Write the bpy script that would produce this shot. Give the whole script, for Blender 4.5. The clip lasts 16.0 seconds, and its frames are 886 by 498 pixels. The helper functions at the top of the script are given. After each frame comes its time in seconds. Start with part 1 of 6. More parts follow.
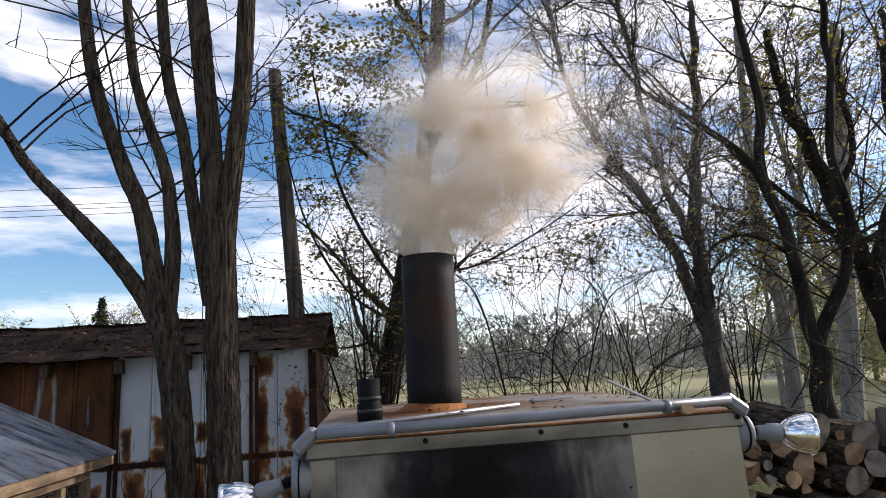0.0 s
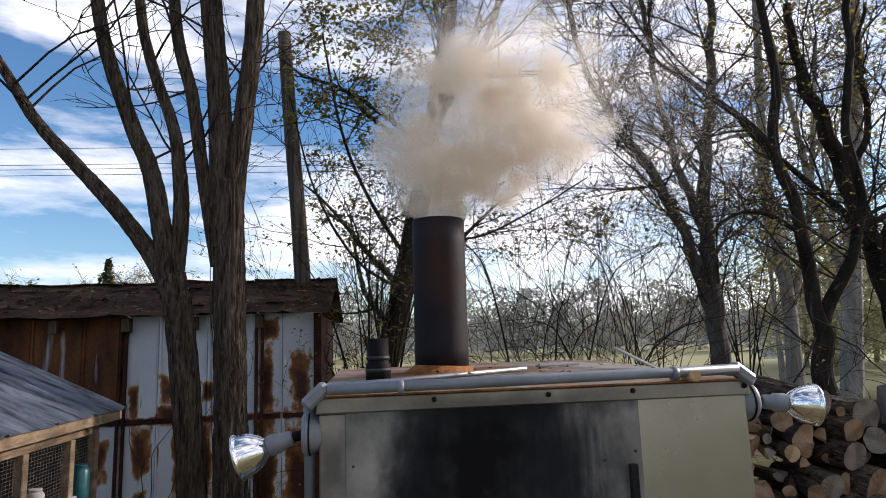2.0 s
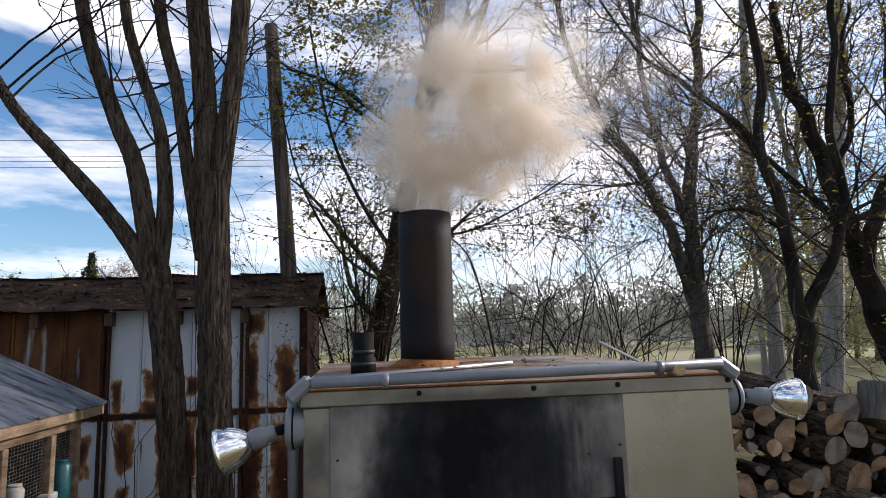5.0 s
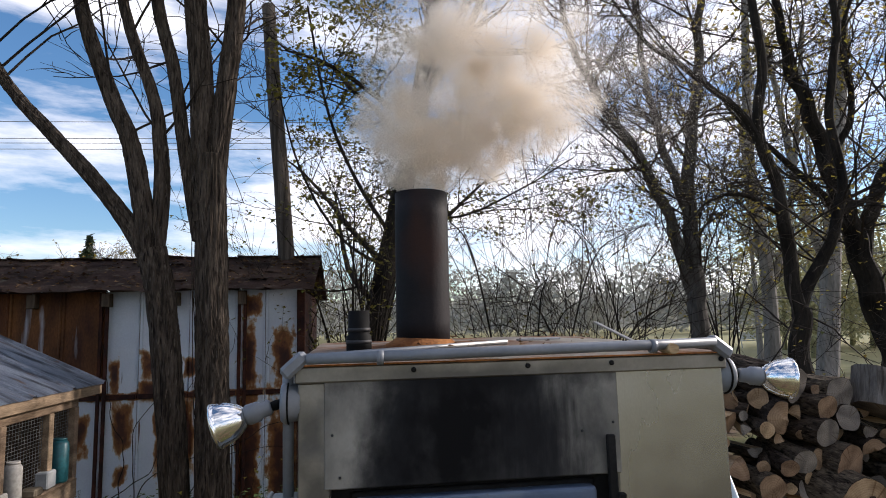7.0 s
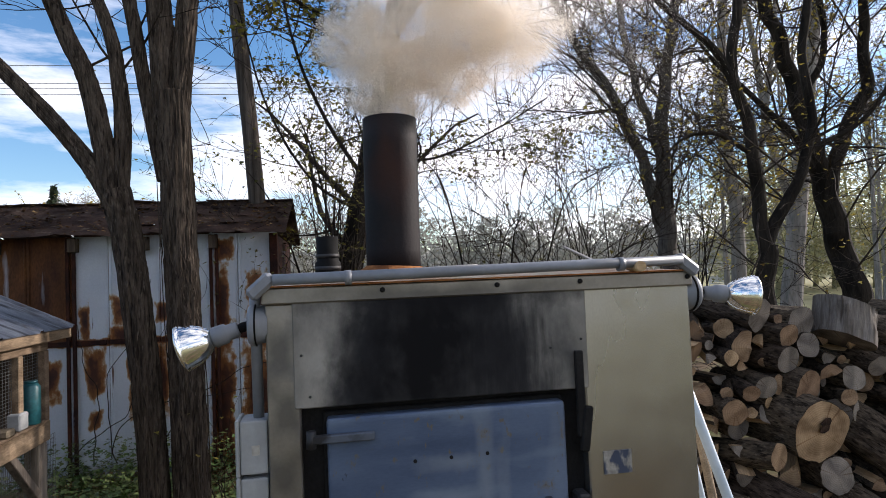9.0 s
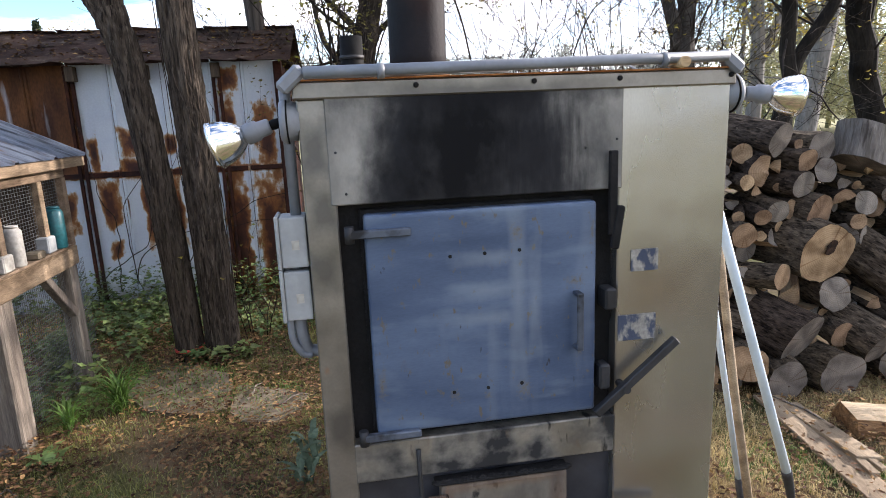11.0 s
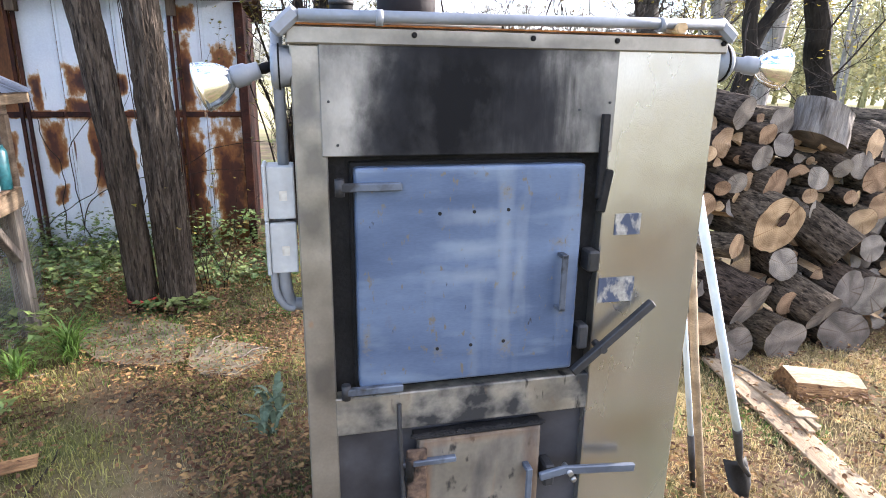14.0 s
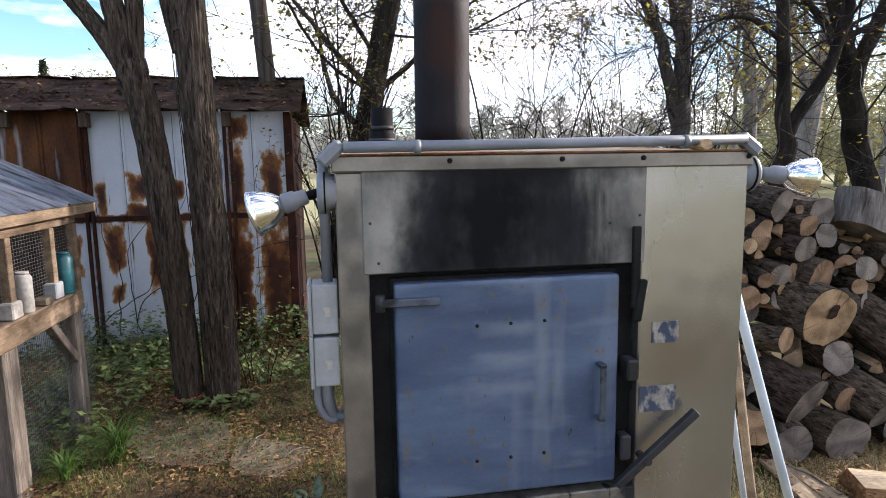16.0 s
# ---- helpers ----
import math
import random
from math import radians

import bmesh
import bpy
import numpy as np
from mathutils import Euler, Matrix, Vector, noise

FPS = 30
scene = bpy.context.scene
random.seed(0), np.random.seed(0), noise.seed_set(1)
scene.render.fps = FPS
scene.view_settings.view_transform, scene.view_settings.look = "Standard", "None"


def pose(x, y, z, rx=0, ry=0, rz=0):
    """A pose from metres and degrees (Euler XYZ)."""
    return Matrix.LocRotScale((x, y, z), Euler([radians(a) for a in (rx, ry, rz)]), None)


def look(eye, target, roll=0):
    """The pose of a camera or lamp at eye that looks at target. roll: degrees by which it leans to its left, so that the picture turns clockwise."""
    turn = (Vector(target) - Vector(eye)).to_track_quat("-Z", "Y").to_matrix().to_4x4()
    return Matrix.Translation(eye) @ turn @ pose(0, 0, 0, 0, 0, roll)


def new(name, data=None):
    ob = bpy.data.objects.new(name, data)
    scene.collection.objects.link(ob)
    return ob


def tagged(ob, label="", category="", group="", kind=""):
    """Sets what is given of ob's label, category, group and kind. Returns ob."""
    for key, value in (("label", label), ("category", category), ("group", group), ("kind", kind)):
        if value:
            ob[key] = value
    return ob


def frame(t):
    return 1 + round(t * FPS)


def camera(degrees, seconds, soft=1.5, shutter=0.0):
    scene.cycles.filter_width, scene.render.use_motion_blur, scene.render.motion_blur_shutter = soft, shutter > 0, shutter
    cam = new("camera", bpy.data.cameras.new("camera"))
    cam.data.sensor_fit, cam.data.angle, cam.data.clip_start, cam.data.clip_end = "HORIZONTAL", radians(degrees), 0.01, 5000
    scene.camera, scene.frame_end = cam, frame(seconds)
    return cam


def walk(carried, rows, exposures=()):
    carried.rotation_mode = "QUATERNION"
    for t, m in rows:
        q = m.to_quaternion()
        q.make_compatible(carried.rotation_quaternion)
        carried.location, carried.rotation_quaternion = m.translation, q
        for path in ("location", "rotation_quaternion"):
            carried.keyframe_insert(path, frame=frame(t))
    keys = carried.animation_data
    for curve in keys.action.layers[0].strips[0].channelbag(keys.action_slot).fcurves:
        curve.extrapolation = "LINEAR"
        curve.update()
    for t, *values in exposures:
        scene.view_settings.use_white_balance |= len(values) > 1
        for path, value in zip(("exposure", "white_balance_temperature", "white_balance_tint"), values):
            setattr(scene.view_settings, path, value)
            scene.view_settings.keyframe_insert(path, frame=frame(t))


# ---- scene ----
cam = camera(71.4, 16.0, soft=0.95)
PATH = [
    (0, (-0.434, -1.741, 2.162), (-0.192, 0.203, 2.566), -3.7),
    (0.5, (-0.445, -1.741, 2.142), (-0.219, 0.213, 2.503), -2.8),
    (1, (-0.449, -1.732, 2.119), (-0.223, 0.234, 2.408), -1.2),
    (1.5, (-0.454, -1.721, 2.13), (-0.235, 0.252, 2.378), -1.7),
    (2, (-0.457, -1.73, 2.137), (-0.233, 0.233, 2.449), -2.0),
    (2.5, (-0.457, -1.731, 2.138), (-0.226, 0.228, 2.463), -2.4),
    (3, (-0.458, -1.728, 2.129), (-0.225, 0.235, 2.434), -2.1),
    (3.5, (-0.452, -1.73, 2.135), (-0.212, 0.233, 2.434), -2.7),
    (4, (-0.452, -1.723, 2.135), (-0.19, 0.237, 2.433), -2.3),
    (6.5, (-0.45, -1.718, 2.116), (-0.194, 0.246, 2.396), -1.4),
    (7, (-0.444, -1.717, 2.11), (-0.175, 0.249, 2.359), -1.5),
    (7.5, (-0.426, -1.72, 2.108), (-0.107, 0.241, 2.337), -2.1),
    (8, (-0.412, -1.72, 2.106), (-0.042, 0.233, 2.327), -2.4),
    (8.5, (-0.414, -1.714, 2.088), (-0.043, 0.242, 2.279), -2.3),
    (9, (-0.422, -1.688, 2.031), (-0.078, 0.28, 2.112), -2.3),
    (9.5, (-0.418, -1.683, 2.018), (-0.102, 0.292, 2.022), -2.6),
    (9.8, (-0.44, -1.662, 1.986), (-0.165, 0.319, 1.955), -1.6),
    (10, (-0.449, -1.666, 1.962), (-0.191, 0.316, 1.887), -1.7),
    (10.2, (-0.457, -1.672, 1.946), (-0.208, 0.306, 1.782), -1.9),
    (12.3, (-0.587, -1.638, 1.897), (-0.135, 0.241, 1.382), -2.3),
    (12.5, (-0.592, -1.646, 1.897), (-0.141, 0.235, 1.389), -1.4),
    (13, (-0.624, -1.639, 1.899), (-0.167, 0.245, 1.408), 0.8),
    (13.5, (-0.612, -1.635, 1.904), (-0.166, 0.242, 1.38), 0.6),
    (14, (-0.612, -1.632, 1.903), (-0.157, 0.237, 1.355), 0.8),
    (14.5, (-0.606, -1.639, 1.907), (-0.138, 0.233, 1.38), 0.6),
    (15, (-0.596, -1.646, 1.93), (-0.145, 0.249, 1.476), -0.2),
    (15.5, (-0.605, -1.656, 1.963), (-0.189, 0.269, 1.614), -0.2),
    (16, (-0.61, -1.672, 1.989), (-0.272, 0.279, 1.713), -0.9),
]
walk(cam, [(t, look(e, g, r)) for t, e, g, r in PATH],
     [(0,0.0,6600,16),(8.5,0.0,6600,16),(9.0,0.2,6600,16),(9.5,0.25,6600,16),(10.0,0.33,6580,16),(10.2,0.4,6580,16),(12.3,2.08,6480,18),(14.5,2.08,6480,18),(15,2.0,6480,18),(15.5,1.65,6450,17),(16,0.9,6550,18)])

# ---------------------------------------------------------------- light
SUN_EL, SUN_AZ = radians(21.5), radians(77)
world = bpy.data.worlds.new("sky")
scene.world = world
world.use_nodes = True
wn, wl = world.node_tree.nodes, world.node_tree.links
wn.clear()
sky = wn.new("ShaderNodeTexSky")
sky.sky_type, sky.sun_disc = "NISHITA", False
sky.sun_elevation, sky.sun_rotation = SUN_EL, SUN_AZ
sky.air_density, sky.dust_density, sky.ozone_density = 1.0, 0.4, 2.6
wco = wn.new("ShaderNodeTexCoord")
wmap = wn.new("ShaderNodeMapping")
wmap.inputs["Scale"].default_value = (1.0, 1.0, 4.2)
cloud = wn.new("ShaderNodeTexNoise")
cloud.inputs["Scale"].default_value, cloud.inputs["Detail"].default_value = 2.3, 9
cloud.inputs["Roughness"].default_value = 0.58
cramp = wn.new("ShaderNodeValToRGB")
cramp.color_ramp.elements[0].position, cramp.color_ramp.elements[1].position = 0.435, 0.62
wmix = wn.new("ShaderNodeMix")
wmix.data_type = "RGBA"
wmix.inputs[7].default_value = (11.5, 11.7, 12.2, 1)
wbg = wn.new("ShaderNodeBackground")
wbg.inputs["Strength"].default_value = 0.12
wout = wn.new("ShaderNodeOutputWorld")
wl.new(wco.outputs["Generated"], wmap.inputs["Vector"])
wl.new(wmap.outputs["Vector"], cloud.inputs["Vector"])
wsep = wn.new("ShaderNodeSeparateXYZ")
wl.new(wco.outputs["Generated"], wsep.inputs[0])
wveil = wn.new("ShaderNodeMath")
wveil.operation = "MULTIPLY_ADD"
wveil.inputs[1].default_value = 0.08
wl.new(wsep.outputs["X"], wveil.inputs[0])
wl.new(cloud.outputs["Fac"], wveil.inputs[2])
wl.new(wveil.outputs[0], cramp.inputs["Fac"])
wl.new(cramp.outputs["Color"], wmix.inputs[0])
whs = wn.new("ShaderNodeHueSaturation")
whs.inputs["Saturation"].default_value, whs.inputs["Value"].default_value = 1.2, 1.5
wl.new(sky.outputs["Color"], whs.inputs["Color"])
wl.new(whs.outputs["Color"], wmix.inputs[6])
wl.new(wmix.outputs[2], wbg.inputs["Color"])
wl.new(wbg.outputs["Background"], wout.inputs["Surface"])

sun_dir = Vector((math.sin(SUN_AZ) * math.cos(SUN_EL), math.cos(SUN_AZ) * math.cos(SUN_EL), math.sin(SUN_EL)))
sun = new("sun", bpy.data.lights.new("sun", "SUN"))
sun.data.energy, sun.data.angle, sun.data.color = 4.9, radians(0.6), (1.0, 0.94, 0.86)
sun.matrix_world = look(sun_dir * 60, (0, 0, 0))

# ---------------------------------------------------------------- materials
def material(name, dark, light, scale=6.0, fine=60.0, rough=0.7, metal=0.0, bump=0.3, stretch=(1, 1, 1),
             low=0.35, high=0.65, vary=0.0, island=False, stains=(), spec=0.5, translucent=0.0, grain=0.28, wavy=0.0):
    """Two-scale noise between two colours. stains: (colour, scale, low, high, stretch). vary: spread per object or island."""
    m = bpy.data.materials.new(name)
    m.use_nodes = True
    n, l = m.node_tree.nodes, m.node_tree.links
    bsdf = n["Principled BSDF"]
    co = n.new("ShaderNodeTexCoord")

    def noise_of(sc, stretched, detail=6, shift=()):
        mp = n.new("ShaderNodeMapping")
        mp.inputs["Scale"].default_value = stretched
        if shift:
            mp.inputs["Location"].default_value = shift[0]
        l.new(co.outputs["Object"], mp.inputs["Vector"])
        t = n.new("ShaderNodeTexNoise")
        t.inputs["Scale"].default_value, t.inputs["Detail"].default_value = sc, detail
        l.new(mp.outputs["Vector"], t.inputs["Vector"])
        return t.outputs["Fac"]

    def ramp(fac, a, b):
        r = n.new("ShaderNodeMapRange")
        r.inputs["From Min"].default_value, r.inputs["From Max"].default_value = a, b
        l.new(fac, r.inputs["Value"])
        return r.outputs["Result"]

    def mixed(fac, a, b, mode="MIX"):
        x = n.new("ShaderNodeMix")
        x.data_type, x.blend_type = "RGBA", mode
        if hasattr(fac, "links"):
            l.new(fac, x.inputs[0])
        else:
            x.inputs[0].default_value = fac
        for value, slot in ((a, 6), (b, 7)):
            if hasattr(value, "links"):
                l.new(value, x.inputs[slot])
            else:
                x.inputs[slot].default_value = (*value, 1)
        return x.outputs[2]

    big, small = noise_of(scale, stretch), noise_of(fine, stretch, 5)
    col = mixed(ramp(big, low, high), dark, light)
    fleck = n.new("ShaderNodeMapRange")
    fleck.inputs["From Min"].default_value, fleck.inputs["From Max"].default_value = 0.3, 0.7
    fleck.inputs["To Min"].default_value, fleck.inputs["To Max"].default_value = 1 - grain, 1 + grain * 0.75
    l.new(small, fleck.inputs["Value"])
    tone = n.new("ShaderNodeVectorMath")
    tone.operation = "SCALE"
    l.new(col, tone.inputs[0])
    l.new(fleck.outputs["Result"], tone.inputs["Scale"])
    col = tone.outputs["Vector"]
    rgh = None
    for colour, sc, a, b, st, *shift in stains:
        f = ramp(noise_of(sc, st, 6, shift), a, b)
        col = mixed(f, col, colour)
        if rgh is None:
            rgh = f
    if vary:
        src = n.new("ShaderNodeNewGeometry").outputs["Random Per Island"] if island else n.new("ShaderNodeObjectInfo").outputs["Random"]
        hs = n.new("ShaderNodeHueSaturation")
        v = n.new("ShaderNodeMapRange")
        v.inputs["To Min"].default_value, v.inputs["To Max"].default_value = 1 - vary, 1 + vary
        l.new(src, v.inputs["Value"])
        l.new(v.outputs["Result"], hs.inputs["Value"])
        hue = n.new("ShaderNodeMath")
        hue.operation = "MULTIPLY_ADD"
        hue.inputs[1].default_value, hue.inputs[2].default_value = 0.06 * vary, 0.5 - 0.03 * vary
        l.new(src, hue.inputs[0])
        l.new(hue.outputs[0], hs.inputs["Hue"])
        l.new(col, hs.inputs["Color"])
        col = hs.outputs["Color"]
    l.new(col, bsdf.inputs["Base Color"])
    bsdf.inputs["Metallic"].default_value = metal
    bsdf.inputs["Specular IOR Level"].default_value = spec
    rr = n.new("ShaderNodeMapRange")
    rr.inputs["To Min"].default_value, rr.inputs["To Max"].default_value = max(0.03, rough - 0.12), min(1, rough + 0.12)
    l.new(big, rr.inputs["Value"])
    if rgh is not None:
        add = n.new("ShaderNodeMath")
        add.operation, add.use_clamp = "MULTIPLY_ADD", True
        add.inputs[1].default_value = 0.35
        l.new(rgh, add.inputs[0])
        l.new(rr.outputs["Result"], add.inputs[2])
        l.new(add.outputs[0], bsdf.inputs["Roughness"])
        if metal:
            inv = n.new("ShaderNodeMath")
            inv.operation = "MULTIPLY_ADD"
            inv.inputs[1].default_value, inv.inputs[2].default_value = -metal, metal
            l.new(rgh, inv.inputs[0])
            l.new(inv.outputs[0], bsdf.inputs["Metallic"])
    else:
        l.new(rr.outputs["Result"], bsdf.inputs["Roughness"])
    if bump:
        b = n.new("ShaderNodeBump")
        b.inputs["Strength"].default_value, b.inputs["Distance"].default_value = bump, 0.01
        l.new(small, b.inputs["Height"])
        if wavy:
            w = n.new("ShaderNodeBump")
            w.inputs["Strength"].default_value, w.inputs["Distance"].default_value = wavy, 0.03
            l.new(noise_of(3.5, (1, 1, 0.8), 2), w.inputs["Height"])
            l.new(w.outputs["Normal"], b.inputs["Normal"])
        l.new(b.outputs["Normal"], bsdf.inputs["Normal"])
    if translucent:
        tr = n.new("ShaderNodeBsdfTranslucent")
        l.new(col, tr.inputs["Color"])
        ms = n.new("ShaderNodeMixShader")
        ms.inputs[0].default_value = translucent
        l.new(bsdf.outputs[0], ms.inputs[1])
        l.new(tr.outputs[0], ms.inputs[2])
        l.new(ms.outputs[0], n["Material Output"].inputs["Surface"])
    return m


def patches(m, boxes, layers, scale=5.0, amount=0.5, stretch=(1, 1, 1)):
    """Stains of a shape of their own: boxes (x0, x1, z0, z1) with outlines broken by noise, laid over the material in layers (colour, from, to, share)."""
    n, l = m.node_tree.nodes, m.node_tree.links
    bsdf = n["Principled BSDF"]
    col = bsdf.inputs["Base Color"].links[0].from_socket
    co = n.new("ShaderNodeTexCoord")
    near = None
    for x0, x1, z0, z1 in boxes:
        hx, hz = (x1 - x0) / 2, (z1 - z0) / 2
        mp, ab, sep, big = (n.new("ShaderNode" + k) for k in ("Mapping", "VectorMath", "SeparateXYZ", "Math"))
        mp.inputs["Location"].default_value = (-(x0 + x1) / 2 / hx, 0, -(z0 + z1) / 2 / hz)
        mp.inputs["Scale"].default_value = (1 / hx, 0.0, 1 / hz)
        l.new(co.outputs["Object"], mp.inputs["Vector"])
        ab.operation = "ABSOLUTE"
        l.new(mp.outputs["Vector"], ab.inputs[0])
        l.new(ab.outputs["Vector"], sep.inputs[0])
        big.operation = "SMOOTH_MAX"
        big.inputs[2].default_value = 0.4
        l.new(sep.outputs["X"], big.inputs[0])
        l.new(sep.outputs["Z"], big.inputs[1])
        if near is None:
            near = big.outputs[0]
        else:
            low = n.new("ShaderNodeMath")
            low.operation = "MINIMUM"
            l.new(near, low.inputs[0])
            l.new(big.outputs[0], low.inputs[1])
            near = low.outputs[0]
    mp, t, add = n.new("ShaderNodeMapping"), n.new("ShaderNodeTexNoise"), n.new("ShaderNodeMath")
    mp.inputs["Scale"].default_value = stretch
    t.inputs["Scale"].default_value, t.inputs["Detail"].default_value, t.inputs["Roughness"].default_value = scale, 8, 0.6
    l.new(co.outputs["Object"], mp.inputs["Vector"])
    l.new(mp.outputs["Vector"], t.inputs["Vector"])
    add.operation = "MULTIPLY_ADD"
    add.inputs[1].default_value = 2 * amount
    l.new(t.outputs["Fac"], add.inputs[0])
    l.new(near, add.inputs[2])
    for colour, a, b, share in layers:
        r, x = n.new("ShaderNodeMapRange"), n.new("ShaderNodeMix")
        r.inputs["From Min"].default_value, r.inputs["From Max"].default_value = a + amount, b + amount
        r.inputs["To Min"].default_value, r.inputs["To Max"].default_value = share, 0.0
        l.new(add.outputs[0], r.inputs["Value"])
        x.data_type = "RGBA"
        x.inputs[7].default_value = (*colour, 1)
        l.new(r.outputs["Result"], x.inputs[0])
        l.new(col, x.inputs[6])
        col = x.outputs[2]
    l.new(col, bsdf.inputs["Base Color"])


M = {}
M["bark"] = material("grey_brown_bark", (0.031, 0.024, 0.018), (0.088, 0.069, 0.053), 22, 110, 0.95, bump=1.0, stretch=(1, 1, 0.16), spec=0.1,
                     stains=(((0.012, 0.009, 0.008), 62, 0.49, 0.68, (1, 1, 0.13)), ((0.105, 0.088, 0.07), 64, 0.58, 0.70, (1, 1, 0.16))))
M["bark_dark"] = material("dark_bark", (0.010, 0.0085, 0.007), (0.034, 0.028, 0.022), 7, 40, 0.95, bump=0.8, stretch=(1, 1, 0.25), spec=0.1)
# ash at the field edge: bark lightened and greyed to stand in for haze
M["bark_haze"] = material("haze_greyed_bark", (0.045, 0.041, 0.037), (0.10, 0.09, 0.08), 6, 40, 0.95, bump=0.7, stretch=(1, 1, 0.25), spec=0.1)
# far trunks: distance haze is put into the bark colour as a paler grey
M["bark_far"] = material("haze_paled_bark", (0.16, 0.15, 0.132), (0.26, 0.24, 0.215), 4, 20, 0.95, bump=0.4, stretch=(1, 1, 0.25), spec=0.1)
M["twig"] = material("twig", (0.018, 0.014, 0.012), (0.048, 0.038, 0.03), 5, 40, 0.9, bump=0.1, spec=0.1)
M["leaf"] = material("yellow_green_leaf", (0.07, 0.08, 0.016), (0.21, 0.17, 0.035), 1.2, 30, 0.6, bump=0, vary=0.5, island=True, spec=0.3, translucent=0.45)
M["leaf_gold"] = material("golden_leaf", (0.20, 0.17, 0.03), (0.38, 0.28, 0.06), 1.2, 30, 0.6, bump=0, vary=0.5, island=True, spec=0.3, translucent=0.45)
M["ivy"] = material("ivy_leaf", (0.065, 0.115, 0.03), (0.17, 0.205, 0.06), 4, 30, 0.6, bump=0, vary=0.5, island=True, spec=0.5, translucent=0.25)
M["grass"] = material("grass_blade", (0.10, 0.13, 0.028), (0.32, 0.285, 0.09), 1.5, 30, 0.7, bump=0, vary=0.5, island=True, translucent=0.35)
M["tuft"] = material("fresh_grass", (0.06, 0.13, 0.02), (0.13, 0.22, 0.04), 5, 30, 0.6, bump=0, vary=0.4, island=True, translucent=0.35)
M["straw"] = material("dry_straw", (0.36, 0.27, 0.12), (0.60, 0.47, 0.25), 3, 30, 0.8, bump=0, vary=0.4, island=True, translucent=0.2)
M["thatch"] = material("dead_grass", (0.12, 0.098, 0.052), (0.32, 0.26, 0.15), 2, 30, 0.85, bump=0, vary=0.5, island=True, translucent=0.2)
M["litter"] = material("fallen_leaf", (0.075, 0.04, 0.02), (0.25, 0.14, 0.065), 3, 40, 0.85, bump=0.2, vary=0.65, island=True, spec=0.2, translucent=0.15)
M["steel"] = material("stainless_sheet", (0.32, 0.315, 0.298), (0.47, 0.465, 0.445), 1.6, 120, 0.27, metal=0.85, grain=0.05, wavy=0.30, bump=0.012, stretch=(1.6, 1, 0.7), low=0.3, high=0.7)
patches(M["steel"], [(0.27, 0.52, 1.30, 1.46), (0.20, 0.36, 0.95, 1.25), (0.28, 0.55, 0.70, 0.82)],
        (((0.26, 0.20, 0.14), 0.2, 1.7, 0.5),), 6, 0.7, (0.8, 1, 1.2))
M["steel_dirty"] = material("sooty_stainless_strip", (0.17, 0.158, 0.138), (0.30, 0.28, 0.248), 5, 120, 0.40, metal=0.7, grain=0.06, wavy=0.2, bump=0.012,
                            stains=(((0.09, 0.085, 0.08), 6.0, 0.60, 0.80, (0.8, 1, 0.9)), ((0.30, 0.16, 0.08), 14, 0.70, 0.82, (1, 1, 0.5))))
patches(M["steel_dirty"], [(-0.61, -0.55, 1.78, 1.90), (-0.60, -0.53, 1.62, 1.74), (-0.61, -0.54, 1.46, 1.56), (-0.40, 0.22, 1.955, 1.995), (-0.60, -0.53, 1.0, 1.1)], (((0.085, 0.082, 0.078), 0.4, 1.5, 0.75),), 12, 0.9)
M["black"] = material("sooty_black_iron", (0.006, 0.006, 0.006), (0.016, 0.015, 0.015), 8, 90, 0.8, bump=0.3, spec=0.2)
M["iron"] = material("flat_iron_bar", (0.009, 0.009, 0.010), (0.027, 0.027, 0.029), 9, 90, 0.62, metal=0.15, bump=0.15)
M["bluegrey"] = material("blue_grey_steel", (0.046, 0.07, 0.124), (0.10, 0.138, 0.212), 2.3, 90, 0.46, metal=0.2, spec=0.3, grain=0.07, wavy=0.2, bump=0.015, stretch=(0.7, 1, 2.6),
                         stains=(((0.20, 0.23, 0.265), 3.2, 0.54, 0.92, (2.0, 1, 0.3), (-0.62, 0, 0)), ((0.16, 0.205, 0.265), 5.0, 0.54, 0.80, (0.6, 1, 2.2)), ((0.115, 0.10, 0.075), 42, 0.64, 0.72, (1.3, 1, 0.7)), ((0.10, 0.075, 0.05), 7, 0.66, 0.80, (1.4, 1, 0.7)), ((0.03, 0.034, 0.045), 26, 0.72, 0.76, (1.5, 1, 0.6))))
patches(M["bluegrey"], [(-0.055, -0.015, 1.16, 1.64), (-0.20, -0.02, 1.40, 1.44), (-0.22, -0.03, 1.325, 1.355), (-0.20, -0.02, 1.50, 1.535), (0.0, 0.03, 1.25, 1.50)],
        (((0.24, 0.27, 0.30), -0.3, 1.6, 0.5),), 14, 0.9, (1.4, 1, 0.6))
patches(M["bluegrey"], [(-0.25, -0.205, 1.085, 1.145), (-0.05, 0.01, 1.07, 1.155), (-0.145, -0.115, 1.085, 1.12), (0.10, 0.17, 1.40, 1.455), (0.14, 0.165, 1.19, 1.24), (-0.06, -0.01, 1.55, 1.62), (-0.455, -0.42, 1.10, 1.24), (0.178, 0.20, 1.52, 1.63)],
        (((0.14, 0.12, 0.085), -0.1, 0.7, 0.7), ((0.04, 0.03, 0.025), -0.45, 0.0, 0.8)), 85, 1.5)
M["bar_steel"] = material("dull_blue_bar_steel", (0.045, 0.055, 0.075), (0.10, 0.12, 0.155), 8, 80, 0.5, metal=0.25, grain=0.1, bump=0.05,
                          stains=(((0.012, 0.012, 0.013), 12, 0.52, 0.66, (1, 1, 1)),))
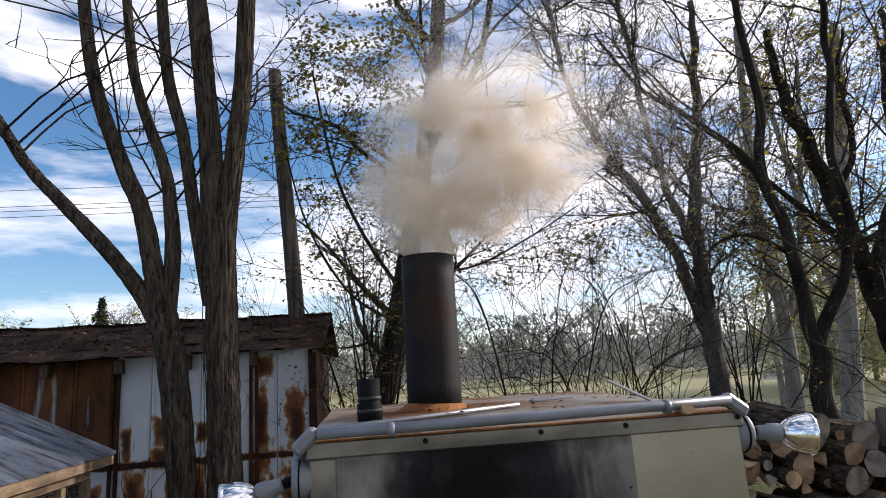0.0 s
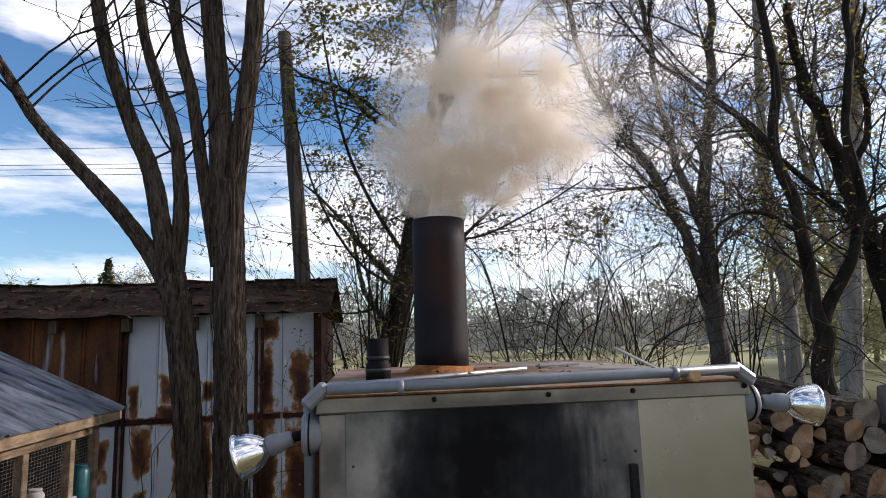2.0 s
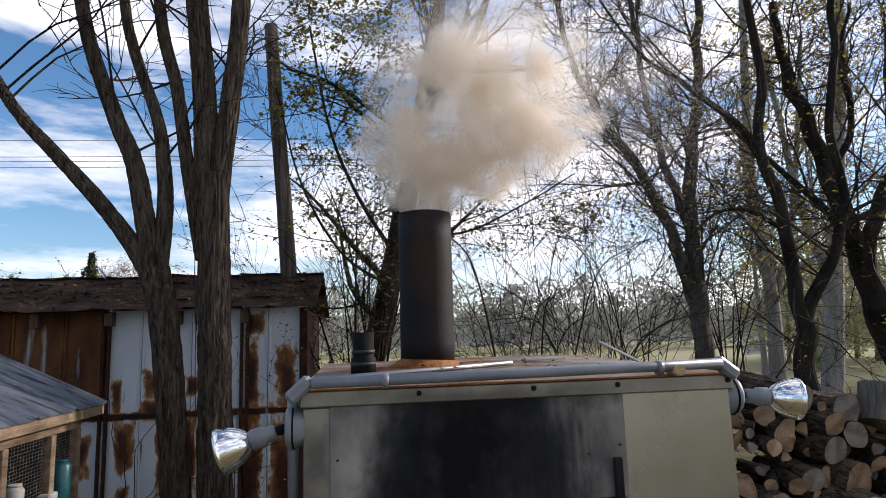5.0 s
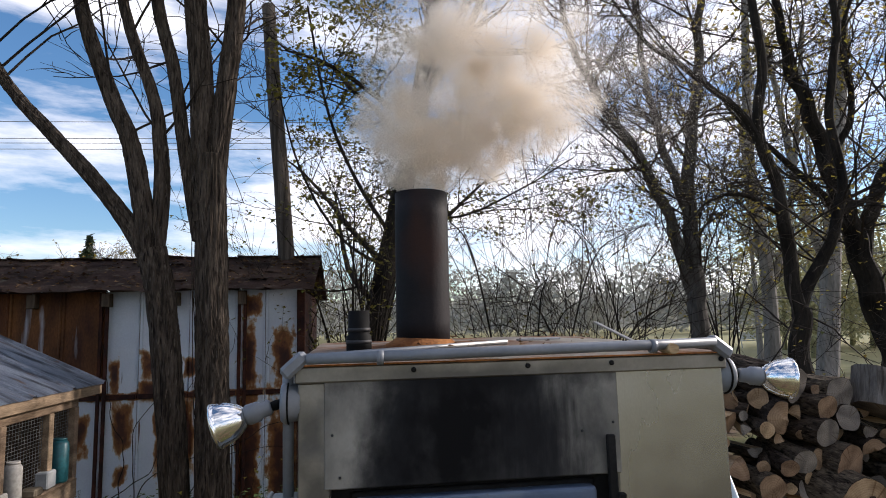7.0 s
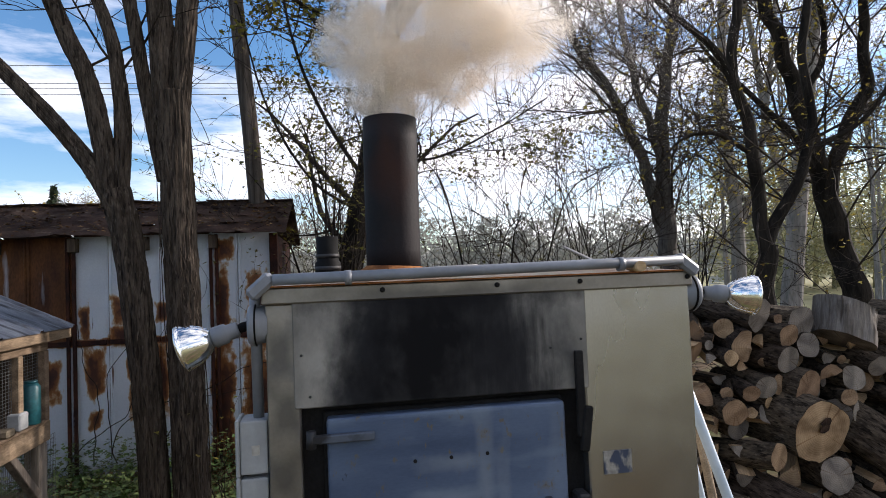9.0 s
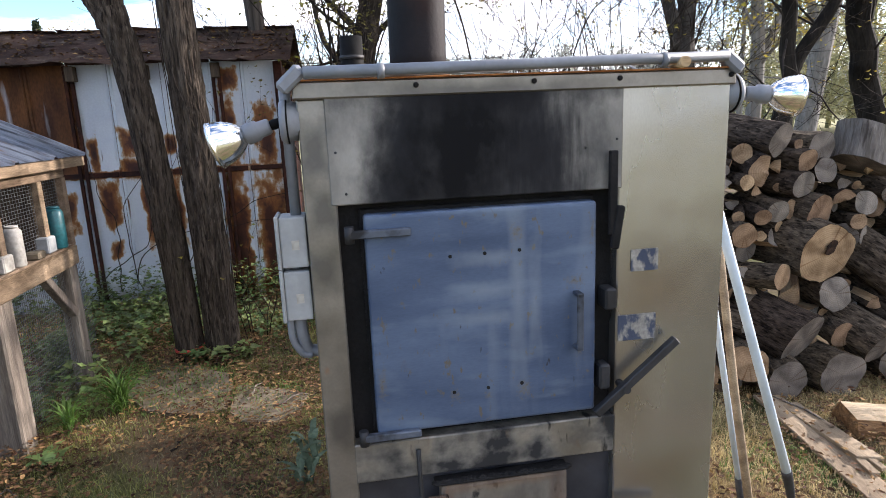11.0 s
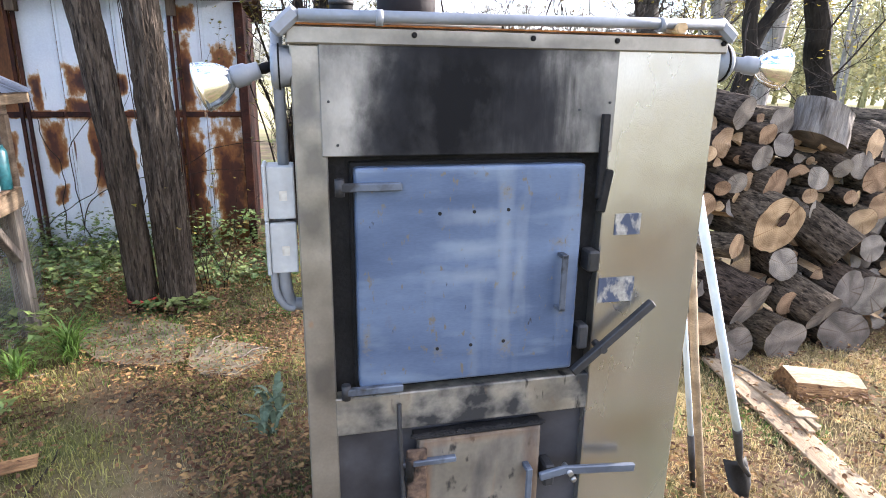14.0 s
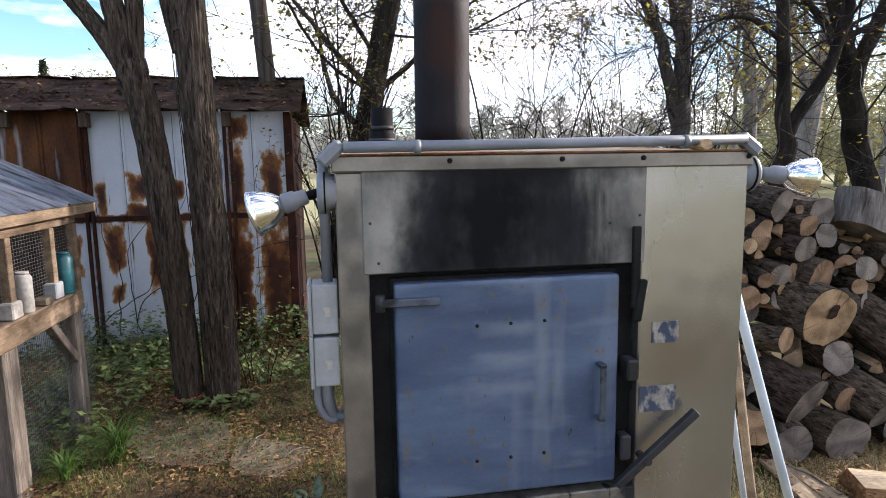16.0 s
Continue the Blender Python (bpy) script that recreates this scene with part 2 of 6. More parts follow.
M["smudged"] = material("soot_smudged_stainless", (0.17, 0.155, 0.13), (0.34, 0.315, 0.27), 5, 120, 0.42, metal=0.6, grain=0.06, wavy=0.2, bump=0.012,
                        stains=(((0.010, 0.010, 0.011), 4.5, 0.43, 0.56, (1.0, 1, 1.2)), ((0.15, 0.10, 0.06), 15, 0.62, 0.76, (1, 1, 0.5)), ((0.008, 0.008, 0.008), 14, 0.60, 0.66, (1.6, 1, 0.4))))
M["lower"] = material("heat_stained_plate", (0.10, 0.088, 0.07), (0.20, 0.175, 0.142), 4, 70, 0.55, metal=0.2, grain=0.08, wavy=0.2, bump=0.04,
                      stains=(((0.035, 0.03, 0.028), 5, 0.50, 0.70, (1.6, 1, 0.6)), ((0.17, 0.09, 0.045), 8, 0.60, 0.78, (2.6, 1, 0.3)), ((0.015, 0.014, 0.013), 22, 0.62, 0.70, (1, 1, 0.6))))
patches(M["lower"], [(0.06, 0.13, 0.30, 0.80), (-0.29, -0.25, 0.30, 0.80), (-0.29, 0.12, 0.80, 0.84)], (((0.17, 0.085, 0.04), 0.2, 1.5, 0.5), ((0.04, 0.03, 0.026), -0.1, 0.6, 0.7)), 14, 0.9, (1.4, 1, 0.5))
M["lower_dark"] = material("soot_grey_plate", (0.014, 0.014, 0.018), (0.05, 0.05, 0.058), 5, 70, 0.6, metal=0.2, grain=0.08, bump=0.04)
M["roof_tin"] = material("rusty_galvanised_roof", (0.40, 0.36, 0.31), (0.56, 0.53, 0.48), 3, 60, 0.5, metal=0.3, grain=0.06, bump=0.15,
                         stains=(((0.28, 0.11, 0.035), 2.6, 0.42, 0.62, (1, 1, 1)),))
M["stack"] = material("blackened_stack_pipe", (0.005, 0.0045, 0.005), (0.016, 0.013, 0.014), 5, 70, 0.65, metal=0.0, spec=0.18, grain=0.06, bump=0.12,
                      stains=(((0.05, 0.022, 0.014), 3.5, 0.55, 0.8, (1, 1, 0.5)),))
M["hinge_rust"] = material("scaled_iron", (0.03, 0.022, 0.018), (0.13, 0.085, 0.06), 14, 70, 0.9, bump=0.6, spec=0.15, stains=(((0.012, 0.011, 0.010), 18, 0.5, 0.62, (1, 1, 0.7)),))
M["rust"] = material("orange_rust", (0.17, 0.06, 0.018), (0.36, 0.15, 0.05), 10, 80, 0.9, bump=0.5, spec=0.2)
M["pvc"] = material("grey_conduit", (0.13, 0.142, 0.16), (0.205, 0.218, 0.24), 6, 80, 0.42, grain=0.06, bump=0.04)
M["pvc_weathered"] = material("weathered_grey_box", (0.24, 0.25, 0.25), (0.33, 0.34, 0.34), 8, 60, 0.6, grain=0.06, bump=0.08)
M["rubber"] = material("black_rubber", (0.003, 0.003, 0.003), (0.007, 0.007, 0.007), 9, 60, 0.7, bump=0.05, spec=0.12)
M["mirror"] = material("silvered_glass", (0.80, 0.80, 0.80), (0.86, 0.86, 0.85), 5, 60, 0.12, metal=1.0, grain=0.06, bump=0)
M["lens"] = material("bulb_lens", (0.62, 0.60, 0.52), (0.70, 0.68, 0.60), 30, 120, 0.2, metal=0.5, grain=0.06, bump=0.25)
M["clamp"] = material("clamp_metal", (0.20, 0.20, 0.20), (0.32, 0.32, 0.32), 9, 60, 0.4, metal=0.8, grain=0.06, bump=0.05)
M["tin_roof"] = material("weathered_tin_sheet", (0.13, 0.155, 0.20), (0.30, 0.335, 0.39), 3, 60, 0.45, metal=0.45, bump=0.1, stretch=(0.5, 2, 1), vary=0.15,
                         stains=(((0.045, 0.048, 0.06), 5, 0.48, 0.66, (0.5, 2, 1)), ((0.16, 0.085, 0.05), 9, 0.62, 0.74, (0.6, 2, 1))))
M["wood_new"] = material("weathered_board", (0.12, 0.082, 0.052), (0.27, 0.195, 0.13), 5, 50, 0.85, bump=0.35, stretch=(3, 0.4, 3), spec=0.2, vary=0.15)
M["wood_post"] = material("grey_post_wood", (0.10, 0.082, 0.068), (0.25, 0.21, 0.17), 8, 50, 0.9, bump=0.5, stretch=(2.5, 2.5, 0.25), spec=0.2, vary=0.12)
M["round_side"] = material("barkless_grey_wood", (0.10, 0.085, 0.07), (0.20, 0.178, 0.155), 10, 60, 0.9, bump=0.5, stretch=(0.2, 2, 2), spec=0.15, stains=(((0.05, 0.04, 0.032), 16, 0.55, 0.68, (0.15, 1.5, 1.5)),))
M["wood_dark"] = material("old_dark_wood", (0.05, 0.035, 0.025), (0.11, 0.08, 0.055), 8, 50, 0.9, bump=0.4, stretch=(2.5, 2.5, 0.25), spec=0.2)
M["plank"] = material("pale_plank", (0.19, 0.14, 0.092), (0.35, 0.27, 0.18), 5, 60, 0.85, bump=0.3, stretch=(4, 0.35, 4), spec=0.2, vary=0.1)
M["pole"] = material("utility_pole_wood", (0.045, 0.038, 0.031), (0.12, 0.10, 0.085), 8, 60, 0.9, bump=0.5, stretch=(2.5, 2.5, 0.12), spec=0.1)
M["shed_roof"] = material("brown_roofing_felt", (0.04, 0.024, 0.018), (0.105, 0.066, 0.05), 3, 50, 0.95, bump=0.6, vary=0.25, spec=0.15,
                          stains=(((0.19, 0.16, 0.12), 9, 0.6, 0.75, (1, 1, 1)),))
M["tin_white"] = material("white_rust_streaked_tin", (0.72, 0.77, 0.84), (0.83, 0.865, 0.90), 2, 60, 0.5, grain=0.05, bump=0.03, vary=0.04,
                          stains=(((0.50, 0.36, 0.22), 3.0, 0.66, 0.78, (2.2, 1, 0.7)), ((0.16, 0.07, 0.03), 11, 0.70, 0.76, (2.4, 1, 0.2))))
patches(M["tin_white"], [(-0.30, -0.09, 1.45, 2.14), (-0.36, 0.0, -0.2, 1.44), (-0.62, -0.43, 2.28, 2.50), (-0.62, -0.48, 1.45, 2.20), (-0.68, -0.44, -0.2, 1.46),
                         (-1.25, -1.10, 0.70, 1.44), (-1.23, -1.09, 1.66, 1.86), (-1.64, -1.40, 1.65, 1.92), (-1.66, -1.38, 1.40, 1.62), (-1.50, -1.37, 0.68, 1.40),
                         (-1.91, -1.72, 0.92, 1.42), (-1.88, -1.75, 0.58, 0.78), (-1.95, -1.86, 1.50, 1.88), (-2.32, -2.14, 0.90, 1.30), (-2.20, -2.08, 1.60, 2.05), (-3.6, 0.1, 1.43, 1.51)],
        (((0.56, 0.36, 0.15), 0.95, 1.12, 0.8), ((0.36, 0.14, 0.035), 0.80, 1.02, 1.0), ((0.095, 0.026, 0.013), 0.42, 0.88, 0.97), ((0.032, 0.012, 0.010), -0.1, 0.55, 0.9)), 7.5, 1.0, (1.3, 1, 0.8))
M["tin_rust"] = material("rusted_tin", (0.055, 0.018, 0.010), (0.21, 0.08, 0.028), 3, 50, 0.85, bump=0.25, vary=0.25, stretch=(1.4, 1, 0.5),
                         stains=(((0.50, 0.52, 0.56), 2.4, 0.63, 0.72, (2.5, 1, 0.3)),))
M["rust_dark"] = material("dark_rust", (0.016, 0.007, 0.006), (0.055, 0.019, 0.011), 6, 60, 0.9, bump=0.4, spec=0.15)
M["log_bark"] = material("log_bark", (0.040, 0.030, 0.022), (0.105, 0.08, 0.058), 30, 90, 0.95, bump=1.0, stretch=(0.35, 1, 1), vary=0.4, spec=0.1,
                         stains=(((0.012, 0.009, 0.007), 60, 0.48, 0.66, (0.28, 1, 1)), ((0.14, 0.11, 0.08), 70, 0.60, 0.76, (0.4, 1, 1))))
M["log_cut"] = material("sawn_log_end", (0.165, 0.105, 0.06), (0.36, 0.245, 0.15), 9, 120, 0.85, grain=0.12, bump=0.2, stretch=(1, 1, 1), vary=0.25, spec=0.2)
M["log_cut_grey"] = material("weathered_log_end", (0.10, 0.088, 0.075), (0.23, 0.20, 0.17), 9, 120, 0.9, grain=0.12, bump=0.25, vary=0.2, spec=0.2)
def ringed(m, scale):
    """Growth rings and radial checks round the log's axis, mixed over a sawn-wood material."""
    n, l = m.node_tree.nodes, m.node_tree.links
    bsdf = n["Principled BSDF"]
    old = bsdf.inputs["Base Color"].links[0].from_socket
    co = n.new("ShaderNodeTexCoord")
    mp = n.new("ShaderNodeMapping")
    mp.inputs["Scale"].default_value = (0.0, 1.0, 1.0)
    l.new(co.outputs["Object"], mp.inputs["Vector"])
    wave = n.new("ShaderNodeTexWave")
    wave.wave_type, wave.rings_direction = "RINGS", "X"
    wave.inputs["Scale"].default_value, wave.inputs["Distortion"].default_value = scale, 2.5
    wave.inputs["Detail"].default_value, wave.inputs["Detail Scale"].default_value = 4, 1.5
    l.new(mp.outputs["Vector"], wave.inputs["Vector"])
    grad = n.new("ShaderNodeTexGradient")
    grad.gradient_type = "RADIAL"
    turn = n.new("ShaderNodeMapping")
    turn.inputs["Rotation"].default_value = (0, radians(90), 0)
    l.new(co.outputs["Object"], turn.inputs["Vector"])
    l.new(turn.outputs["Vector"], grad.inputs["Vector"])
    crack = n.new("ShaderNodeTexNoise")
    crack.noise_dimensions = "1D"
    crack.inputs["Scale"].default_value, crack.inputs["Detail"].default_value = 26, 3
    l.new(grad.outputs["Fac"], crack.inputs["W"])
    cr = n.new("ShaderNodeMapRange")
    cr.inputs["From Min"].default_value, cr.inputs["From Max"].default_value = 0.62, 0.80
    l.new(crack.outputs["Fac"], cr.inputs["Value"])
    add = n.new("ShaderNodeMath")
    add.operation, add.use_clamp = "MULTIPLY_ADD", True
    add.inputs[1].default_value = 0.35
    l.new(wave.outputs["Fac"], add.inputs[0])
    l.new(cr.outputs["Result"], add.inputs[2])
    x = n.new("ShaderNodeMix")
    x.data_type, x.blend_type = "RGBA", "MULTIPLY"
    x.inputs[7].default_value = (0.58, 0.49, 0.41, 1)
    l.new(add.outputs[0], x.inputs[0])
    l.new(old, x.inputs[6])
    l.new(x.outputs[2], bsdf.inputs["Base Color"])


ringed(M["log_cut"], 22)
ringed(M["log_cut_grey"], 26)
M["log_core"] = material("rotten_core", (0.015, 0.01, 0.008), (0.05, 0.03, 0.02), 20, 60, 0.95, bump=0.6, spec=0.1)
M["split_pale"] = material("cream_split_wood", (0.52, 0.40, 0.26), (0.78, 0.66, 0.48), 9, 60, 0.8, bump=0.5, stretch=(0.3, 2, 2), spec=0.2)
M["split"] = material("fresh_split_wood", (0.27, 0.165, 0.08), (0.48, 0.34, 0.20), 9, 60, 0.8, bump=0.5, stretch=(0.3, 2, 2), vary=0.15, spec=0.2)
M["split_brown"] = material("brown_split_side", (0.10, 0.05, 0.022), (0.30, 0.17, 0.08), 12, 60, 0.85, bump=0.7, stretch=(0.4, 2, 2), spec=0.2)
M["slab"] = material("dusty_flagstone", (0.10, 0.08, 0.055), (0.21, 0.17, 0.12), 5, 40, 0.95, bump=0.2, spec=0.15, grain=0.14)
M["teal"] = material("teal_plastic", (0.008, 0.075, 0.09), (0.016, 0.12, 0.135), 5, 40, 0.4, bump=0.03)
M["milky"] = material("milky_plastic", (0.30, 0.28, 0.245), (0.40, 0.38, 0.34), 8, 40, 0.5, bump=0.05)
M["wire"] = material("wire", (0.10, 0.10, 0.10), (0.18, 0.18, 0.17), 20, 60, 0.6, metal=0.5, bump=0)
M["red"] = material("red_tape", (0.55, 0.04, 0.03), (0.65, 0.07, 0.05), 20, 60, 0.6, bump=0)
M["shovel_blue"] = material("pale_blue_fibreglass", (0.42, 0.52, 0.60), (0.52, 0.61, 0.68), 6, 60, 0.4, grain=0.04, bump=0.05)
M["label_worn"] = material("worn_label_paper", (0.19, 0.18, 0.16), (0.29, 0.27, 0.235), 16, 90, 0.7, bump=0.1, stains=(((0.045, 0.055, 0.085), 22, 0.45, 0.53, (1.2, 1, 0.7)),))
M["sage"] = material("felted_grey_leaf", (0.07, 0.10, 0.06), (0.15, 0.19, 0.12), 8, 50, 0.9, bump=0.1, vary=0.2, island=True, translucent=0.2)
M["conifer"] = material("dark_conifer", (0.02, 0.035, 0.015), (0.05, 0.07, 0.03), 2, 10, 0.9, bump=0, vary=0.4, island=True)
# pale, low-contrast base colour carries the haze over the far woods
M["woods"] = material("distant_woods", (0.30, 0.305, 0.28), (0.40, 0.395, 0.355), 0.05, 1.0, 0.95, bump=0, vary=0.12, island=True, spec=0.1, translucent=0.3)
# autumn yellow-green, paled in the base colour for haze
M["woods_gold"] = material("haze_paled_autumn_woods", (0.25, 0.25, 0.14), (0.40, 0.37, 0.20), 0.3, 2.0, 0.95, bump=0, vary=0.2, island=True, spec=0.1, translucent=0.4)
M["white_paint"] = material("white_swing_paint", (0.6, 0.6, 0.6), (0.75, 0.75, 0.75), 5, 40, 0.6, bump=0)


def soot_material():
    """Stainless sheet under a broad grey smoke film, with a black slanting core above the door and black along the top seam."""
    m = material("smoke_stained_stainless", (0.15, 0.145, 0.135), (0.34, 0.325, 0.295), 5, 120, 0.58, metal=0.5, grain=0.05, bump=0.012, stretch=(1.4, 1, 0.8))
    n, l = m.node_tree.nodes, m.node_tree.links
    bsdf = n["Principled BSDF"]
    col = bsdf.inputs["Base Color"].links[0].from_socket
    co = n.new("ShaderNodeTexCoord")

    def ragged(scale, stretch, detail=8):
        mp, t = n.new("ShaderNodeMapping"), n.new("ShaderNodeTexNoise")
        mp.inputs["Scale"].default_value = stretch
        t.inputs["Scale"].default_value, t.inputs["Detail"].default_value = scale, detail
        t.inputs["Roughness"].default_value = 0.62
        l.new(co.outputs["Object"], mp.inputs["Vector"])
        l.new(mp.outputs["Vector"], t.inputs["Vector"])
        return t.outputs["Fac"]

    def blob(centre, size, lean, grit, amount, a, b):
        """1 inside an ellipse that leans by so many degrees, with an outline broken by noise."""
        turn, mp, length, add, r = (n.new(k) for k in ("ShaderNodeVectorRotate", "ShaderNodeMapping", "ShaderNodeVectorMath", "ShaderNodeMath", "ShaderNodeMapRange"))
        turn.rotation_type = "Y_AXIS"
        turn.inputs["Center"].default_value = (centre[0], 0, centre[1])
        turn.inputs["Angle"].default_value = radians(lean)
        l.new(co.outputs["Object"], turn.inputs["Vector"])
        mp.inputs["Location"].default_value = (-centre[0] / size[0], 0, -centre[1] / size[1])
        mp.inputs["Scale"].default_value = (1 / size[0], 0.0, 1 / size[1])
        l.new(turn.outputs["Vector"], mp.inputs["Vector"])
        length.operation = "LENGTH"
        l.new(mp.outputs["Vector"], length.inputs[0])
        add.operation = "MULTIPLY_ADD"
        add.inputs[1].default_value = amount
        l.new(grit, add.inputs[0])
        l.new(length.outputs["Value"], add.inputs[2])
        r.inputs["From Min"].default_value, r.inputs["From Max"].default_value = a + amount * 0.5, b + amount * 0.5
        r.inputs["To Min"].default_value, r.inputs["To Max"].default_value = 1.0, 0.0
        l.new(add.outputs[0], r.inputs["Value"])
        return r.outputs["Result"]

    def over(col, mask, colour, share=1.0):
        amount, x = n.new("ShaderNodeMath"), n.new("ShaderNodeMix")
        amount.operation = "MULTIPLY"
        amount.inputs[1].default_value = share
        l.new(mask, amount.inputs[0])
        x.data_type = "RGBA"
        x.inputs[7].default_value = (*colour, 1)
        l.new(amount.outputs[0], x.inputs[0])
        l.new(col, x.inputs[6])
        return x.outputs[2]

    broad, streak, rough = ragged(5, (1.2, 1, 0.9)), ragged(16, (2.4, 1, 0.35)), ragged(11, (1.2, 1, 0.8), 10)
    film = blob((-0.13, 1.83), (0.32, 0.75), 0, broad, 1.3, 0.70, 1.15)
    core = blob((-0.20, 1.80), (0.15, 0.25), -24, rough, 2.4, 0.35, 1.6)
    flank = blob((0.02, 1.80), (0.15, 0.18), 14, streak, 2.2, 0.35, 1.2)
    band = blob((-0.36, 1.80), (0.08, 0.22), -8, rough, 1.8, 0.5, 1.3)
    seam = blob((-0.12, 1.985), (0.42, 0.075), 0, broad, 1.6, 0.45, 1.1)
    col = over(col, film, (0.026, 0.026, 0.028), 0.93)
    col = over(col, band, (0.014, 0.015, 0.018), 0.7)
    col = over(col, flank, (0.014, 0.014, 0.016), 0.85)
    col = over(col, seam, (0.012, 0.012, 0.014), 0.9)
    col = over(col, core, (0.005, 0.005, 0.006))
    l.new(col, bsdf.inputs["Base Color"])
    bsdf.inputs["Specular IOR Level"].default_value = 0.1
    inv = n.new("ShaderNodeMath")
    inv.operation = "MULTIPLY_ADD"
    inv.inputs[1].default_value, inv.inputs[2].default_value = -0.5, 0.55
    l.new(film, inv.inputs[0])
    l.new(inv.outputs[0], bsdf.inputs["Metallic"])
    return m


M["soot"] = soot_material()


def ground_material():
    """Leafy yard earth that gives way to mown grass farther out."""
    m = material("yard_earth", (0.065, 0.043, 0.024), (0.165, 0.115, 0.066), 1.6, 30, 0.95, bump=0.6, spec=0.15,
                 stains=(((0.08, 0.09, 0.03), 1.1, 0.45, 0.65, (1, 1, 1)),))
    n, l = m.node_tree.nodes, m.node_tree.links
    bsdf = n["Principled BSDF"]
    old = bsdf.inputs["Base Color"].links[0].from_socket
    co = n.new("ShaderNodeTexCoord")
    sep = n.new("ShaderNodeSeparateXYZ")
    l.new(co.outputs["Object"], sep.inputs[0])
    t = n.new("ShaderNodeTexNoise")
    t.inputs["Scale"].default_value, t.inputs["Detail"].default_value = 0.16, 8
    l.new(co.outputs["Object"], t.inputs["Vector"])
    add = n.new("ShaderNodeMath")
    add.operation = "MULTIPLY_ADD"
    add.inputs[1].default_value = 14.0
    l.new(t.outputs["Fac"], add.inputs[0])
    fold = n.new("ShaderNodeMath")
    fold.operation = "ABSOLUTE"
    shift = n.new("ShaderNodeMath")
    shift.operation = "SUBTRACT"
    shift.inputs[1].default_value = 5.5
    l.new(sep.outputs["Y"], shift.inputs[0])
    l.new(shift.outputs[0], fold.inputs[0])
    l.new(fold.outputs[0], add.inputs[2])
    r = n.new("ShaderNodeMapRange")
    r.inputs["From Min"].default_value, r.inputs["From Max"].default_value = 17, 23
    l.new(add.outputs[0], r.inputs["Value"])
    g = n.new("ShaderNodeMix")
    g.data_type = "RGBA"
    g.inputs[6].default_value, g.inputs[7].default_value = (0.25, 0.25, 0.115, 1), (0.36, 0.32, 0.19, 1)
    l.new(t.outputs["Fac"], g.inputs[0])
    x = n.new("ShaderNodeMix")
    x.data_type = "RGBA"
    l.new(r.outputs["Result"], x.inputs[0])
    l.new(old, x.inputs[6])
    l.new(g.outputs[2], x.inputs[7])
    l.new(x.outputs[2], bsdf.inputs["Base Color"])
    return m


M["ground"] = ground_material()

# ---------------------------------------------------------------- mesh helpers
def mesh_of(name, verts, faces, mat, smooth=False):
    me = bpy.data.meshes.new(name)
    me.from_pydata([tuple(v) for v in verts], [], faces)
    me.materials.append(mat)
    if smooth:
        me.polygons.foreach_set("use_smooth", [True] * len(me.polygons))
    me.update()
    return me


def part(name, bm, mat, parent=None, label="", smooth=False):
    me = bpy.data.meshes.new(name)
    bmesh.ops.recalc_face_normals(bm, faces=bm.faces)
    bm.to_mesh(me)
    bm.free()
    me.materials.append(mat)
    if smooth:
        me.polygons.foreach_set("use_smooth", [True] * len(me.polygons))
    ob = new(name, me)
    ob.parent = parent
    if label:
        tagged(ob, label)
    return ob


def hold(ob, parent, label=""):
    ob.parent = parent
    if label:
        tagged(ob, label)
    return ob


def empty(name, place=(0, 0, 0)):
    ob = new(name)
    ob.location = place
    bpy.context.view_layer.update()
    return ob


def box(x0, x1, y0, y1, z0, z1, bevel=0.0, bm=None, m=None, segs=1):
    bm = bm or bmesh.new()
    made = bmesh.ops.create_cube(bm, size=1.0, matrix=Matrix.LocRotScale(((x0 + x1) / 2, (y0 + y1) / 2, (z0 + z1) / 2), None, (x1 - x0, y1 - y0, z1 - z0)))
    verts = made["verts"]
    if bevel:
        edges = list({e for v in verts for e in v.link_edges})
        out = bmesh.ops.bevel(bm, geom=edges, offset=bevel, segments=segs, affect="EDGES", profile=0.6)
        verts = list({v for f in out["faces"] for v in f.verts} | {v for v in verts if v.is_valid})
    if m:
        bmesh.ops.transform(bm, matrix=m, verts=[v for v in verts if v.is_valid])
    return bm


def tube_arrays(points, radii, sides=8, rough=0.0, seed=0, capped=True, base=0):
    """Vertices and faces of a tapered tube along a line, with uneven sides."""
    pts = [Vector(p) for p in points]
    verts, faces = [], []
    side = None
    for i, p in enumerate(pts):
        d = (pts[min(i + 1, len(pts) - 1)] - pts[max(i - 1, 0)]).normalized()
        if side is None:
            side = d.cross(Vector((0, 0, 1)) if abs(d.z) < 0.9 else Vector((0, 1, 0))).normalized()
        side = (side - d * side.dot(d)).normalized()
        up = d.cross(side)
        for k in range(sides):
            a = 2 * math.pi * k / sides
            r = radii[i]
            if rough:
                r *= 1 + rough * (0.9 - 3.2 * abs(noise.noise((math.cos(a) * 3.6 + seed, math.sin(a) * 3.6, i * 0.16)))) + rough * 0.4 * noise.noise((math.cos(a) * 13 + seed, math.sin(a) * 13, i * 0.4))
            verts.append(p + (side * math.cos(a) + up * math.sin(a)) * r)
        if i:
            o = base + (i - 1) * sides
            for k in range(sides):
                faces.append((o + k, o + (k + 1) % sides, o + sides + (k + 1) % sides, o + sides + k))
    if capped:
        faces.append(tuple(base + k for k in reversed(range(sides))))
        o = base + (len(pts) - 1) * sides
        faces.append(tuple(o + k for k in range(sides)))
    return verts, faces


